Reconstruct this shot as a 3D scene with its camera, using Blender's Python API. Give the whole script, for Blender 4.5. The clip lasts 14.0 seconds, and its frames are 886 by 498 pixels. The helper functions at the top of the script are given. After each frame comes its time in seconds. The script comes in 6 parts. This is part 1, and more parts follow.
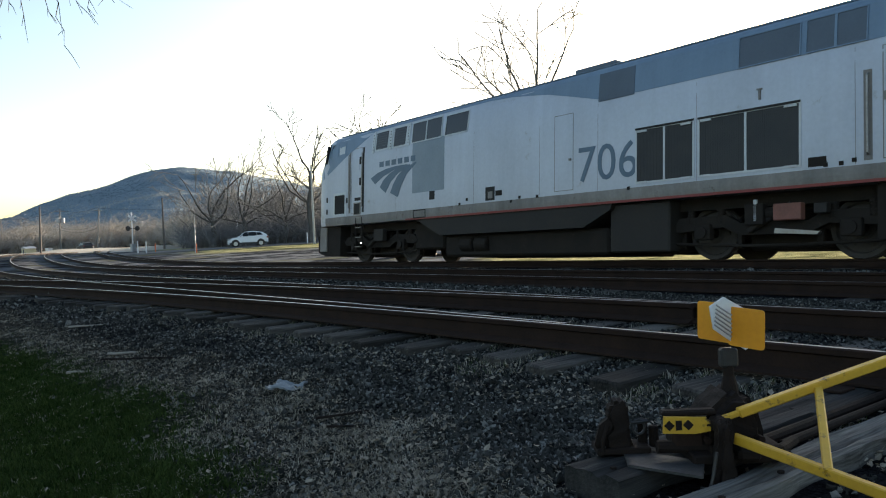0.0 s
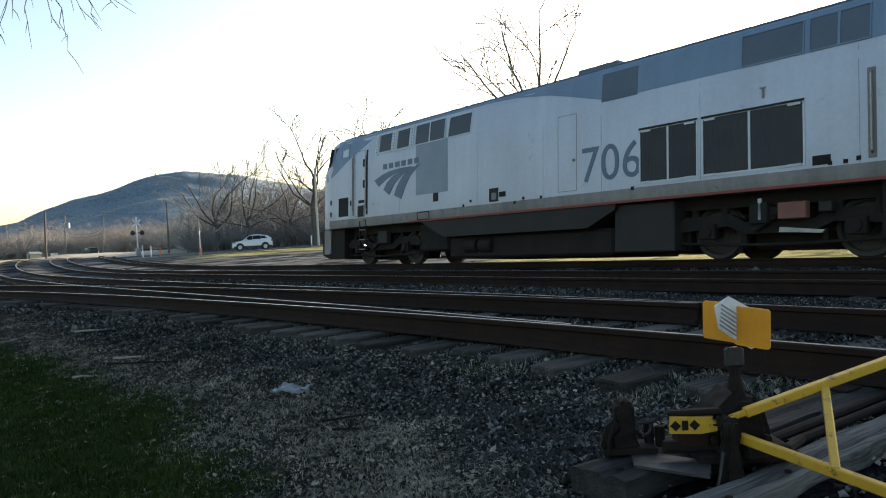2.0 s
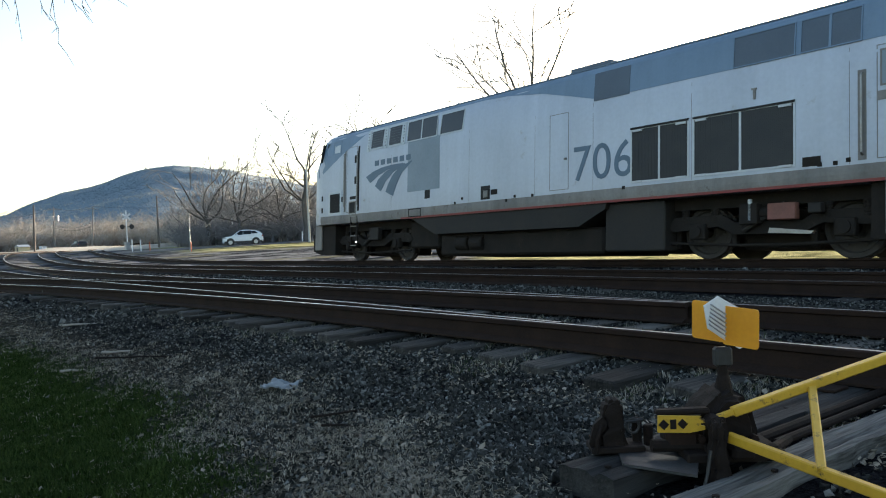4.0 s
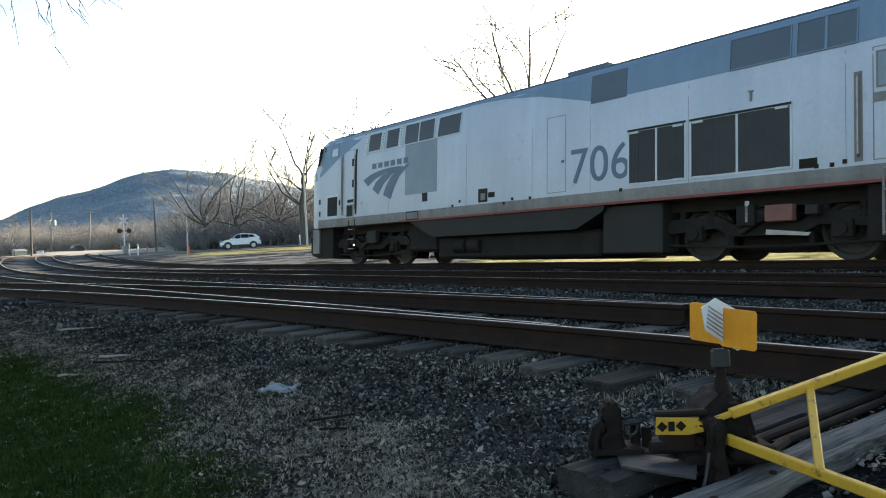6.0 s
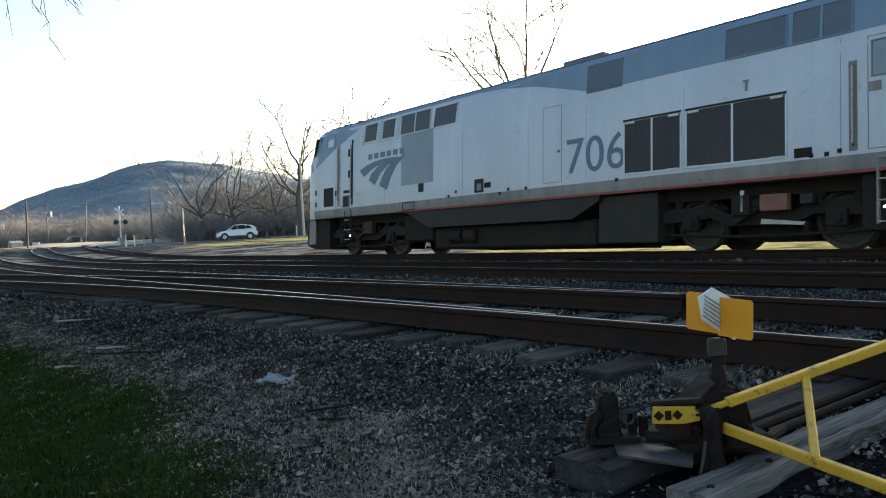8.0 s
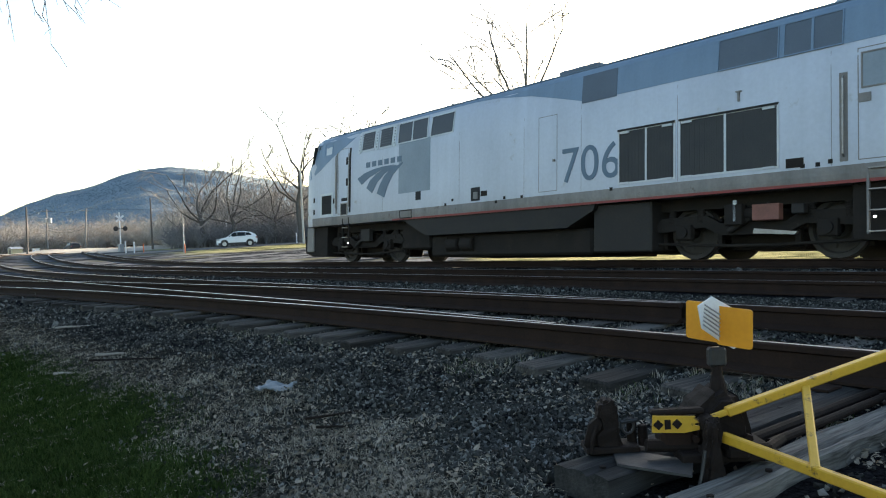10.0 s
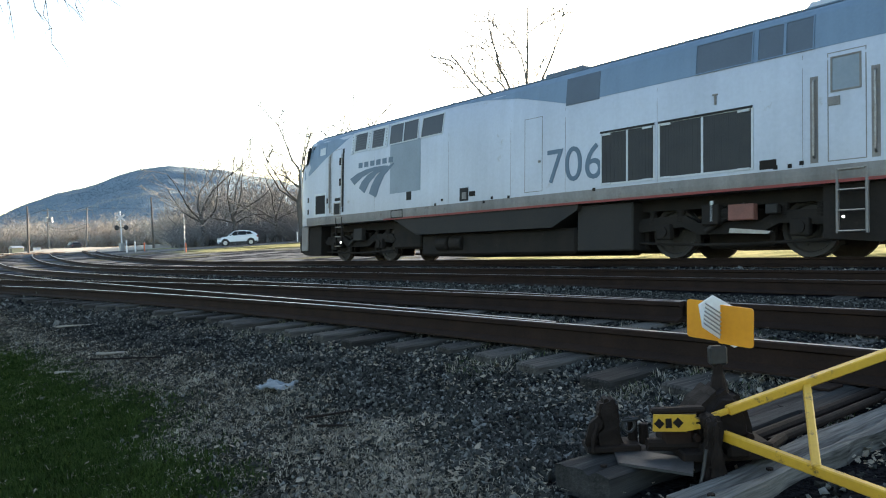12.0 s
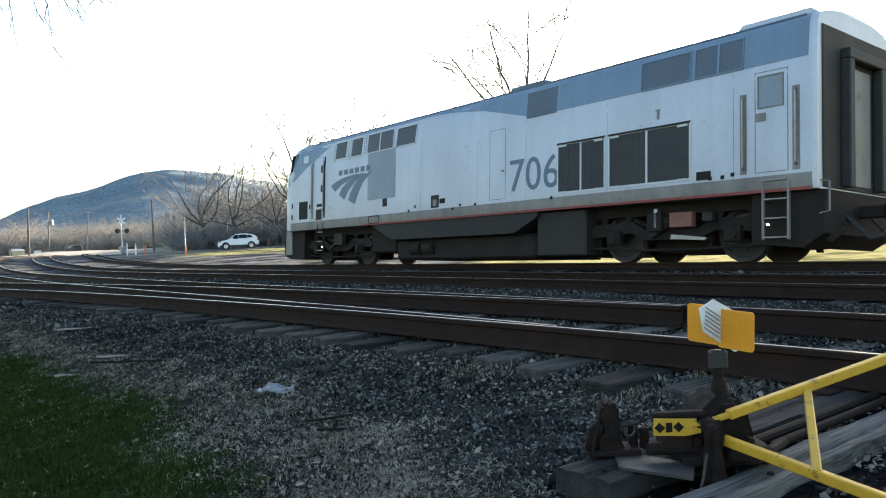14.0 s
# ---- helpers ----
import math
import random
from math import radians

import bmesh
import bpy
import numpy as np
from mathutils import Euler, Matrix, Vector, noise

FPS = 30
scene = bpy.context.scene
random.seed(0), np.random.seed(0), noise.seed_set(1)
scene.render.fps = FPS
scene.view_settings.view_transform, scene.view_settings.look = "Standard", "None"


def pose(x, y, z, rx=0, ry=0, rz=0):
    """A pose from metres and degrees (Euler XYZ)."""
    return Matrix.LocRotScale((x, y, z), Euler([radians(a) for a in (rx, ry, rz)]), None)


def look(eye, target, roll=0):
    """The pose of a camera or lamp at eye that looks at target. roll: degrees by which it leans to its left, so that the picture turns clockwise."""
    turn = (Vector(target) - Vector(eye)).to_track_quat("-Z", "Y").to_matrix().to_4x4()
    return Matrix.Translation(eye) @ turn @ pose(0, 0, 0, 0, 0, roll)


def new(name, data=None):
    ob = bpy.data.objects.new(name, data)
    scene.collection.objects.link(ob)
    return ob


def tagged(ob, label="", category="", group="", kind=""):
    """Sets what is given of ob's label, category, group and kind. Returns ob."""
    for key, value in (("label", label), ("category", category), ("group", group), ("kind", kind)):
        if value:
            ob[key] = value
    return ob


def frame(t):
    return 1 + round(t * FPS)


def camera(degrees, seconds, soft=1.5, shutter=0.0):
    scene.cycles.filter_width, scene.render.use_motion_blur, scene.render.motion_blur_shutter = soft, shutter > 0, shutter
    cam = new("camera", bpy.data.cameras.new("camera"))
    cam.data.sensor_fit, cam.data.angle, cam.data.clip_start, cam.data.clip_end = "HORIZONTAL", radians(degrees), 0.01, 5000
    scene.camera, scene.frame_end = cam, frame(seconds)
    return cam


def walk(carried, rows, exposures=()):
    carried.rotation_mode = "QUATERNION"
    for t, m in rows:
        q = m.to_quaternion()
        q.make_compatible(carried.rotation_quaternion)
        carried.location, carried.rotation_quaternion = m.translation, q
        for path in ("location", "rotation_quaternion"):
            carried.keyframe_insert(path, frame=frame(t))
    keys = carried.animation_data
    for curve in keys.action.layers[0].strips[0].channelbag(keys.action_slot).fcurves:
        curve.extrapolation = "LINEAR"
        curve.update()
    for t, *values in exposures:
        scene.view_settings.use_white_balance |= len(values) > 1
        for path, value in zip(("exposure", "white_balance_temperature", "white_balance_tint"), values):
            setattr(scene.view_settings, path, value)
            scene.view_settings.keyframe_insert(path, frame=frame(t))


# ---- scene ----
EYE_Z = 1.30
cam = camera(60.85, 14.0, soft=1.1)
TURNS = [  # seconds, yaw, pitch, roll
    (0, 52.708, -0.996, 2.87),
    (0.5, 52.991, -0.96, 3.175),
    (1, 53.328, -1.029, 3.214),
    (1.5, 53.252, -0.957, 3.227),
    (2, 53.019, -0.846, 3.375),
    (2.5, 52.884, -1.058, 3.199),
    (5, 52.134, -0.915, 2.683),
    (5.5, 52.184, -0.726, 2.757),
    (6, 52.168, -0.884, 2.967),
    (6.5, 52.071, -1.126, 2.943),
    (7, 51.883, -1.468, 3.067),
    (7.5, 51.959, -1.591, 3.002),
    (8, 51.934, -1.625, 3.151),
    (10.5, 51.922, -0.966, 2.875),
    (11, 51.937, -1.141, 2.829),
    (11.5, 51.942, -1.1, 2.883),
    (12, 51.983, -1.117, 2.945),
    (12.5, 52.114, -1.154, 2.893),
    (13, 52.037, -1.251, 2.982),
    (13.5, 51.998, -1.217, 3.029),
    (14, 52.018, -0.836, 2.863),
]
walk(cam, [(t, pose(0, 0, EYE_Z, 90 + pitch, roll, yaw)) for t, yaw, pitch, roll in TURNS],
     exposures=[(0, 1.97), (2.7, 2.02), (5.0, 2.52), (6.5, 2.34), (8.2, 2.2), (10.3, 2.55), (14, 2.74)])

# ---- light ----
SUN_TURN, SUN_HEIGHT = radians(25), radians(10.5)
sun_way = Vector((-math.sin(SUN_TURN) * math.cos(SUN_HEIGHT), math.cos(SUN_TURN) * math.cos(SUN_HEIGHT), math.sin(SUN_HEIGHT)))
world = bpy.data.worlds.new("sky")
scene.world = world
world.use_nodes = True
wn = world.node_tree.nodes
sky = wn.new("ShaderNodeTexSky")
sky.sky_type, sky.sun_disc = "NISHITA", False
sky.sun_elevation, sky.sun_rotation = SUN_HEIGHT, -SUN_TURN
sky.air_density, sky.dust_density, sky.ozone_density = 1.0, 1.5, 1.2
world.node_tree.links.new(sky.outputs[0], wn["Background"].inputs[0])
wn["Background"].inputs[1].default_value = 0.085
sun = new("sun", bpy.data.lights.new("sun", "SUN"))
sun.data.energy, sun.data.angle, sun.data.color = 5.0, radians(0.6), (1.0, 0.86, 0.66)
sun.matrix_world = look((0, 0, 60), Vector((0, 0, 60)) - sun_way)

# ---- materials ----
def material(name, base, rough=0.8, metal=0.0, second=None, scale=6.0, fine=60.0, mix=0.5, bump=0.2, fine_bump=0.0, per_object=0.0, spots=None, spot_scale=2.0, spot_cut=0.62, depth=0.01, gloss=0.5, streak=0.0, grain=None):
    """Base colour broken by two scales of noise, with spots of wear or dirt on top."""
    m = bpy.data.materials.new(name)
    m.use_nodes = True
    n, l = m.node_tree.nodes, m.node_tree.links
    b = n["Principled BSDF"]
    b.inputs["Roughness"].default_value, b.inputs["Metallic"].default_value = rough, metal
    b.inputs["Specular IOR Level"].default_value = gloss
    co = n.new("ShaderNodeTexCoord")
    big, small = n.new("ShaderNodeTexNoise"), n.new("ShaderNodeTexNoise")
    big.inputs["Scale"].default_value, small.inputs["Scale"].default_value = scale, fine
    big.inputs["Detail"].default_value, small.inputs["Detail"].default_value = 5, 4
    place = co.outputs["Object"]
    if grain:
        along = n.new("ShaderNodeMapping")
        along.inputs["Scale"].default_value = grain
        l.new(place, along.inputs["Vector"])
        place = along.outputs[0]
    l.new(place, big.inputs["Vector"]), l.new(place, small.inputs["Vector"])
    add = n.new("ShaderNodeMath")
    add.operation = "MULTIPLY_ADD"
    l.new(small.outputs["Fac"], add.inputs[0])
    add.inputs[1].default_value = 0.6
    l.new(big.outputs["Fac"], add.inputs[2])
    ramp = n.new("ShaderNodeMapRange")
    ramp.inputs["From Min"].default_value, ramp.inputs["From Max"].default_value = 0.8 - 0.3 * mix - 0.1, 0.8 + 0.3 * mix + 0.1
    l.new(add.outputs[0], ramp.inputs["Value"])
    two = n.new("ShaderNodeMix")
    two.data_type = "RGBA"
    c2 = second or tuple(0.6 * v for v in base)
    two.inputs["A"].default_value, two.inputs["B"].default_value = (*base, 1), (*c2, 1)
    l.new(ramp.outputs[0], two.inputs["Factor"])
    last = two.outputs["Result"]
    if spots:
        third, cut = n.new("ShaderNodeTexNoise"), n.new("ShaderNodeMapRange")
        third.inputs["Scale"].default_value, third.inputs["Detail"].default_value = spot_scale, 8
        third.inputs["Roughness"].default_value = 0.7
        l.new(co.outputs["Object"], third.inputs["Vector"]), l.new(third.outputs["Fac"], cut.inputs["Value"])
        cut.inputs["From Min"].default_value, cut.inputs["From Max"].default_value = spot_cut, spot_cut + 0.08
        three = n.new("ShaderNodeMix")
        three.data_type = "RGBA"
        l.new(cut.outputs[0], three.inputs["Factor"]), l.new(last, three.inputs["A"])
        three.inputs["B"].default_value = (*spots, 1)
        last = three.outputs["Result"]
    if streak:  # dirt run down by rain
        run, scale3, hsv0, span0 = n.new("ShaderNodeTexNoise"), n.new("ShaderNodeMapping"), n.new("ShaderNodeHueSaturation"), n.new("ShaderNodeMapRange")
        scale3.inputs["Scale"].default_value = (2.2, 2.2, 0.22)
        run.inputs["Scale"].default_value, run.inputs["Detail"].default_value, run.inputs["Roughness"].default_value = 1.0, 6, 0.65
        l.new(co.outputs["Object"], scale3.inputs["Vector"]), l.new(scale3.outputs[0], run.inputs["Vector"])
        span0.inputs["From Min"].default_value, span0.inputs["From Max"].default_value = 0.3, 0.7
        span0.inputs["To Min"].default_value, span0.inputs["To Max"].default_value = 1 + streak * 0.5, 1 - streak
        l.new(run.outputs["Fac"], span0.inputs["Value"]), l.new(span0.outputs[0], hsv0.inputs["Value"]), l.new(last, hsv0.inputs["Color"])
        last = hsv0.outputs["Color"]
    if per_object:
        info, hsv, span = n.new("ShaderNodeObjectInfo"), n.new("ShaderNodeHueSaturation"), n.new("ShaderNodeMapRange")
        span.inputs["To Min"].default_value, span.inputs["To Max"].default_value = 1 - per_object, 1 + per_object
        l.new(info.outputs["Random"], span.inputs["Value"]), l.new(span.outputs[0], hsv.inputs["Value"]), l.new(last, hsv.inputs["Color"])
        last = hsv.outputs["Color"]
    l.new(last, b.inputs["Base Color"])
    if bump:
        bp = n.new("ShaderNodeBump")
        bp.inputs["Strength"].default_value, bp.inputs["Distance"].default_value = bump, depth
        l.new(add.outputs[0], bp.inputs["Height"]), l.new(bp.outputs[0], b.inputs["Normal"])
    return m


def islands(m, amount=0.5):
    """Vary a material's brightness from loose piece to loose piece."""
    n, l = m.node_tree.nodes, m.node_tree.links
    b = n["Principled BSDF"]
    link = b.inputs["Base Color"].links[0]
    src = link.from_socket
    geo, span, hsv = n.new("ShaderNodeNewGeometry"), n.new("ShaderNodeMapRange"), n.new("ShaderNodeHueSaturation")
    span.inputs["To Min"].default_value, span.inputs["To Max"].default_value = 1 - amount, 1 + amount
    l.new(geo.outputs["Random Per Island"], span.inputs["Value"]), l.new(span.outputs[0], hsv.inputs["Value"])
    l.new(src, hsv.inputs["Color"]), l.new(hsv.outputs["Color"], b.inputs["Base Color"])
    return m


def glow(name, colour, strength):
    m = bpy.data.materials.new(name)
    m.use_nodes = True
    b = m.node_tree.nodes["Principled BSDF"]
    b.inputs["Base Color"].default_value = (*colour, 1)
    b.inputs["Emission Color"].default_value, b.inputs["Emission Strength"].default_value = (*colour, 1), strength
    return m


SILVER = material("silver_paint", (0.51, 0.53, 0.59), 0.42, 0.25, (0.43, 0.445, 0.50), 0.6, 14, 0.6, 0.04, spots=(0.34, 0.32, 0.30), spot_scale=1.1, spot_cut=0.625, streak=0.09)
GREY_BAND = material("dusty_grey_paint", (0.27, 0.25, 0.232), 0.6, 0.1, (0.19, 0.162, 0.142), 1.5, 20, 0.8, 0.05, spots=(0.13, 0.10, 0.08), spot_scale=2.5, spot_cut=0.6, streak=0.3)
BLUE = material("blue_stripe_paint", (0.18, 0.25, 0.335), 0.42, 0.1, (0.145, 0.21, 0.29), 0.9, 20, 0.6, 0.03, streak=0.12)
SLATE = material("slate_patch_paint", (0.25, 0.29, 0.33), 0.5, 0.1, (0.20, 0.235, 0.27), 1.2, 20, 0.6, 0.03)
LOGO_BLUE = material("logo_blue_paint", (0.10, 0.155, 0.21), 0.45, 0.0, (0.08, 0.12, 0.17), 2, 30, 0.5, 0.03)
RED = material("red_line_paint", (0.26, 0.045, 0.038), 0.55, 0.0, (0.25, 0.05, 0.04), 2.5, 20, 0.8, 0.03)
GRILLE = material("grille_dark", (0.035, 0.036, 0.038), 0.6, 0.3, (0.055, 0.052, 0.05), 2, 40, 0.6, 0.1)
UNDER = material("underframe_grime", (0.018, 0.016, 0.015), 0.75, 0.1, (0.034, 0.027, 0.022), 2.2, 25, 0.8, 0.25, spots=(0.05, 0.04, 0.032), spot_scale=3, gloss=0.12)
TANK = material("fuel_tank_grey", (0.027, 0.0255, 0.025), 0.65, 0.1, (0.042, 0.035, 0.030), 1.4, 18, 0.8, 0.1, gloss=0.2)
STEEL_WORN = material("worn_steel", (0.34, 0.33, 0.32), 0.4, 0.8, (0.2, 0.17, 0.15), 4, 40, 0.7, 0.1)
RAIL_TOP = material("polished_rail", (0.40, 0.40, 0.41), 0.30, 1.0, (0.36, 0.35, 0.34), 3, 50, 0.4, 0.03)
RUST = material("rusty_rail", (0.036, 0.021, 0.015), 0.85, 0.1, (0.018, 0.012, 0.010), 5, 60, 0.8, 0.3, gloss=0.12)
TIE = material("weathered_tie", (0.105, 0.096, 0.086), 0.9, 0.0, (0.014, 0.013, 0.012), 3, 45, 0.5, 0.8, per_object=0.55, gloss=0.12, grain=(1.6, 0.10, 1.6))
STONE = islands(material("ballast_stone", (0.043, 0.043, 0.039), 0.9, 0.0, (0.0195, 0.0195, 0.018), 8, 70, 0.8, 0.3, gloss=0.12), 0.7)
# pale stones paint in highlights that even skylight leaves out
STONE_PALE = islands(material("pale_ballast_stone", (0.150, 0.148, 0.138), 0.85, 0.0, (0.085, 0.083, 0.077), 8, 70, 0.8, 0.3, gloss=0.2), 0.5)


# ---- building helpers ----
def part(name, bm, mats, parent=None, label="", smooth=False):
    me = bpy.data.meshes.new(name)
    bm.normal_update()
    bm.to_mesh(me)
    bm.free()
    for m in (mats if isinstance(mats, (list, tuple)) else [mats]):
        me.materials.append(m)
    if smooth:
        me.shade_smooth()
    ob = new(name, me)
    ob.parent = parent
    if label:
        ob["label"] = label
    return ob


def thing(name, label, category, m=None, group="", kind=""):
    ob = new(name)
    ob.empty_display_size = 0.2
    if m is not None:
        ob.matrix_world = m
    return tagged(ob, label, category, group, kind)


def box(bm, x0, x1, y0, y1, z0, z1, bevel=0.0, mat=0, m=None):
    r = bmesh.ops.create_cube(bm, size=1.0)
    vs = r["verts"]
    bmesh.ops.scale(bm, vec=(x1 - x0, y1 - y0, z1 - z0), verts=vs)
    bmesh.ops.translate(bm, vec=((x0 + x1) / 2, (y0 + y1) / 2, (z0 + z1) / 2), verts=vs)
    fs = {f for v in vs for f in v.link_faces}
    for f in fs:
        f.material_index = mat
    if bevel:
        es = list({e for v in vs for e in v.link_edges})
        r = bmesh.ops.bevel(bm, geom=es, offset=bevel, segments=1, affect="EDGES")
        vs = list({v for f in r["faces"] for v in f.verts} | {v for v in vs if v.is_valid})
        for f in r["faces"]:
            f.material_index = mat
    if m is not None:
        bmesh.ops.transform(bm, matrix=m, verts=[v for v in vs if v.is_valid])
    return vs


def tube(bm, pts, radii, sides=8, caps=True, mat=0):
    """A tapered pipe through points."""
    pts = [Vector(p) for p in pts]
    if not isinstance(radii, (list, tuple)):
        radii = [radii] * len(pts)
    rings, side = [], None
    for i, p in enumerate(pts):
        d = (pts[min(i + 1, len(pts) - 1)] - pts[max(i - 1, 0)]).normalized()
        if side is None:
            side = d.orthogonal().normalized()
        side = (side - d * side.dot(d)).normalized()
        up = d.cross(side)
        rings.append([bm.verts.new(p + radii[i] * (math.cos(a) * side + math.sin(a) * up)) for a in (k * math.tau / sides for k in range(sides))])
    for a, b in zip(rings, rings[1:]):
        for k in range(sides):
            bm.faces.new((a[k], a[(k + 1) % sides], b[(k + 1) % sides], b[k])).material_index = mat
    if caps:
        bm.faces.new(rings[0][::-1]).material_index = mat
        bm.faces.new(rings[-1]).material_index = mat


def disc(bm, centre, axis, radius, depth, sides=24, mat=0, bevel=0.0):
    a = Vector(axis).normalized()
    c = Vector(centre)
    if bevel:
        tube(bm, [c - a * depth / 2, c - a * (depth / 2 - bevel), c + a * (depth / 2 - bevel), c + a * depth / 2], [radius - bevel, radius, radius, radius - bevel], sides, True, mat)
    else:
        tube(bm, [c - a * depth / 2, c + a * depth / 2], radius, sides, True, mat)


def prism(bm, outline, axis_from, axis_to, plane="xz", mat=0):
    """A flat outline given thickness. plane xz: thickness along y; yz: along x; xy: along z."""
    def at(p, d):
        return {"xz": (p[0], d, p[1]), "yz": (d, p[0], p[1]), "xy": (p[0], p[1], d)}[plane]
    a = [bm.verts.new(at(p, axis_from)) for p in outline]
    b = [bm.verts.new(at(p, axis_to)) for p in outline]
    fs = [bm.faces.new(a), bm.faces.new(b[::-1])]
    n = len(a)
    fs += [bm.faces.new((a[i], b[i], b[(i + 1) % n], a[(i + 1) % n])) for i in range(n)]
    for f in fs:
        f.material_index = mat
    bmesh.ops.recalc_face_normals(bm, faces=fs)
    return fs


def smooth_step(a, b, v):
    u = min(1.0, max(0.0, (v - a) / (b - a)))
    return u * u * (3 - 2 * u)


def stepped(v, knots):
    """Piecewise line through (v, value) knots."""
    if v <= knots[0][0]:
        return knots[0][1]
    for (a, x), (b, y) in zip(knots, knots[1:]):
        if v <= b:
            return x + (y - x) * (v - a) / (b - a)
    return knots[-1][1]


# ---- ground and tracks ----
CURVE_X, CURVE_R = -24.0, 325.0
LEAN = 4.3  # the main line is banked on its curve


def bend(x, y0):
    """Lateral place of a line that runs straight and then turns away on the shared curve."""
    if x >= CURVE_X:
        return y0
    r = CURVE_R + 13.83 - y0
    s = min(-(x - CURVE_X) / r, 0.98)
    return y0 + r * (1 - math.sqrt(1 - s * s))


def main_y(x):
    return bend(x, 13.83)


def mid_y(x):
    return bend(x, 9.22)


def near_y(x):
    if x < -34:
        return near_y(-34) + (x + 34) * 0.22
    return 4.447 + 0.0227 * (x + 5) - 0.00415 * (x + 5) ** 2


def side_y(x):
    if x < -51:
        return mid_y(x) - 4.1
    return stepped(x, [(-51, 6.22), (-43, 5.72), (-35, 5.27), (-27, 4.93), (-20, 4.70), (-12, 4.66), (-9, 4.655), (-6.6, 4.64), (-5.3, 4.595), (-3.5, 4.525), (-1.5, 4.49), (40, 4.4)])


def rise(x, y):
    """The land climbs gently away from the tracks."""
    r = math.hypot(x, y)
    beside = smooth_step(4, 22, y - main_y(x)) * smooth_step(38, 85, r) if x < -5 else 0.0
    return 1.0 * smooth_step(35, 105, r) + 0.08 * beside + 3.5 * smooth_step(110, 330, r)


PROFILE = [(-60, 0.1), (-6, -0.05), (0.4, 0.0), (1.7, 0.27), (2.3, 0.385), (2.7, 0.385), (3.05, 0.398), (3.45, 0.43), (3.8, 0.455), (5.9, 0.472), (6.5, 0.44), (7.5, 0.402), (11, 0.398), (12.0, 0.42), (12.5, 0.43), (15.2, 0.24), (17, 0.28), (22, 0.36), (60, 0.45), (200, 0.5)]


def land(x, y):
    toward, away = near_y(x) - 4.447 if x < -5 else 0.0, bend(x, 9.22) - 9.22
    shift = toward + (away - toward) * smooth_step(near_y(x) + 1.5, near_y(x) + 3.0, y)
    heap = 0.12 * smooth_step(1.1, 0.25, math.hypot(x + 1.8, 1.3 * (y - 1.65)))
    return stepped(y - shift, PROFILE) + heap + rise(x, y)


def lane_z(base):
    return lambda x, y: base + rise(x, y)


def rail_line(name, centre, offset, top, parent, x0, x1, lean=0.0, step=1.0, taper=False):
    """A rail swept along the line: foot, web and head, the head's top polished."""
    prof = [(-0.07, -0.165), (0.07, -0.165), (0.07, -0.152), (0.012, -0.125), (0.010, -0.045), (0.034, -0.034), (0.035, -0.006), (0.026, -0.001), (0.015, 0.0), (-0.015, 0.0), (-0.026, -0.001), (-0.035, -0.006), (-0.034, -0.034), (-0.010, -0.045), (-0.012, -0.125), (-0.07, -0.152)]
    bm = bmesh.new()
    rings, x = [], x1
    ca, sa = math.cos(radians(lean)), math.sin(radians(lean))
    while x >= x0 - 1e-6:
        dy = (centre(x - 0.3) - centre(x + 0.3)) / -0.6
        n = Vector((-dy, 1, 0)).normalized()
        c = Vector((x, centre(x), 0)) + n * offset * ca
        z = top(c.x, c.y) - offset * sa
        rings.append([bm.verts.new((c.x + n.x * (a * ca + b * sa), c.y + n.y * (a * ca + b * sa), z - a * sa + b * ca)) for a, b in prof])
        x -= step if x > -70 else step * 2
    for a, b in zip(rings, rings[1:]):
        for k in range(len(prof)):
            f = bm.faces.new((a[k], a[(k + 1) % len(prof)], b[(k + 1) % len(prof)], b[k]))
            f.material_index = 1 if k == 8 else 0
    bm.faces.new(rings[0]), bm.faces.new(rings[-1][::-1])
    bmesh.ops.recalc_face_normals(bm, faces=bm.faces)
    return part(name, bm, [RUST, RAIL_TOP], parent)


def tie_mesh(length):
    bm = bmesh.new()
    box(bm, -0.115, 0.115, -length / 2, length / 2, -0.17, 0.0, 0.012)
    for v in bm.verts:
        v.co.z += 0.012 * noise.noise(v.co * 3)
        v.co.y += 0.05 * noise.noise(v.co * 5 + Vector((3, 1, 7)))
    me = bpy.data.meshes.new("tie")
    bm.normal_update(), bm.to_mesh(me), bm.free()
    me.materials.append(TIE)
    return me


TIES = [tie_mesh(2.48), tie_mesh(2.36), tie_mesh(2.58), tie_mesh(2.42)]


def lay_ties(parent, centre, top, x0, x1, lean=0.0, spacing=0.53, extra=None):
    rnd = random.Random(int(-x0 * 10))
    x = x1
    while x > x0:
        y = centre(x)
        dy = (centre(x - 0.3) - centre(x + 0.3)) / -0.6
        o = new("tie", rnd.choice(TIES))
        o.parent = parent
        o.matrix_basis = pose(x, y + rnd.uniform(-0.09, 0.09), top(x, y) - 0.170 + rnd.uniform(-0.018, 0.008), -lean, 0, math.degrees(math.atan(dy)) + rnd.uniform(-3.0, 3.0))
        if extra:
            k, add = extra(x)
            if k > 1:
                o.scale = (1, k, 1)
                o.location.y += add
        x -= spacing * rnd.uniform(0.94, 1.06)

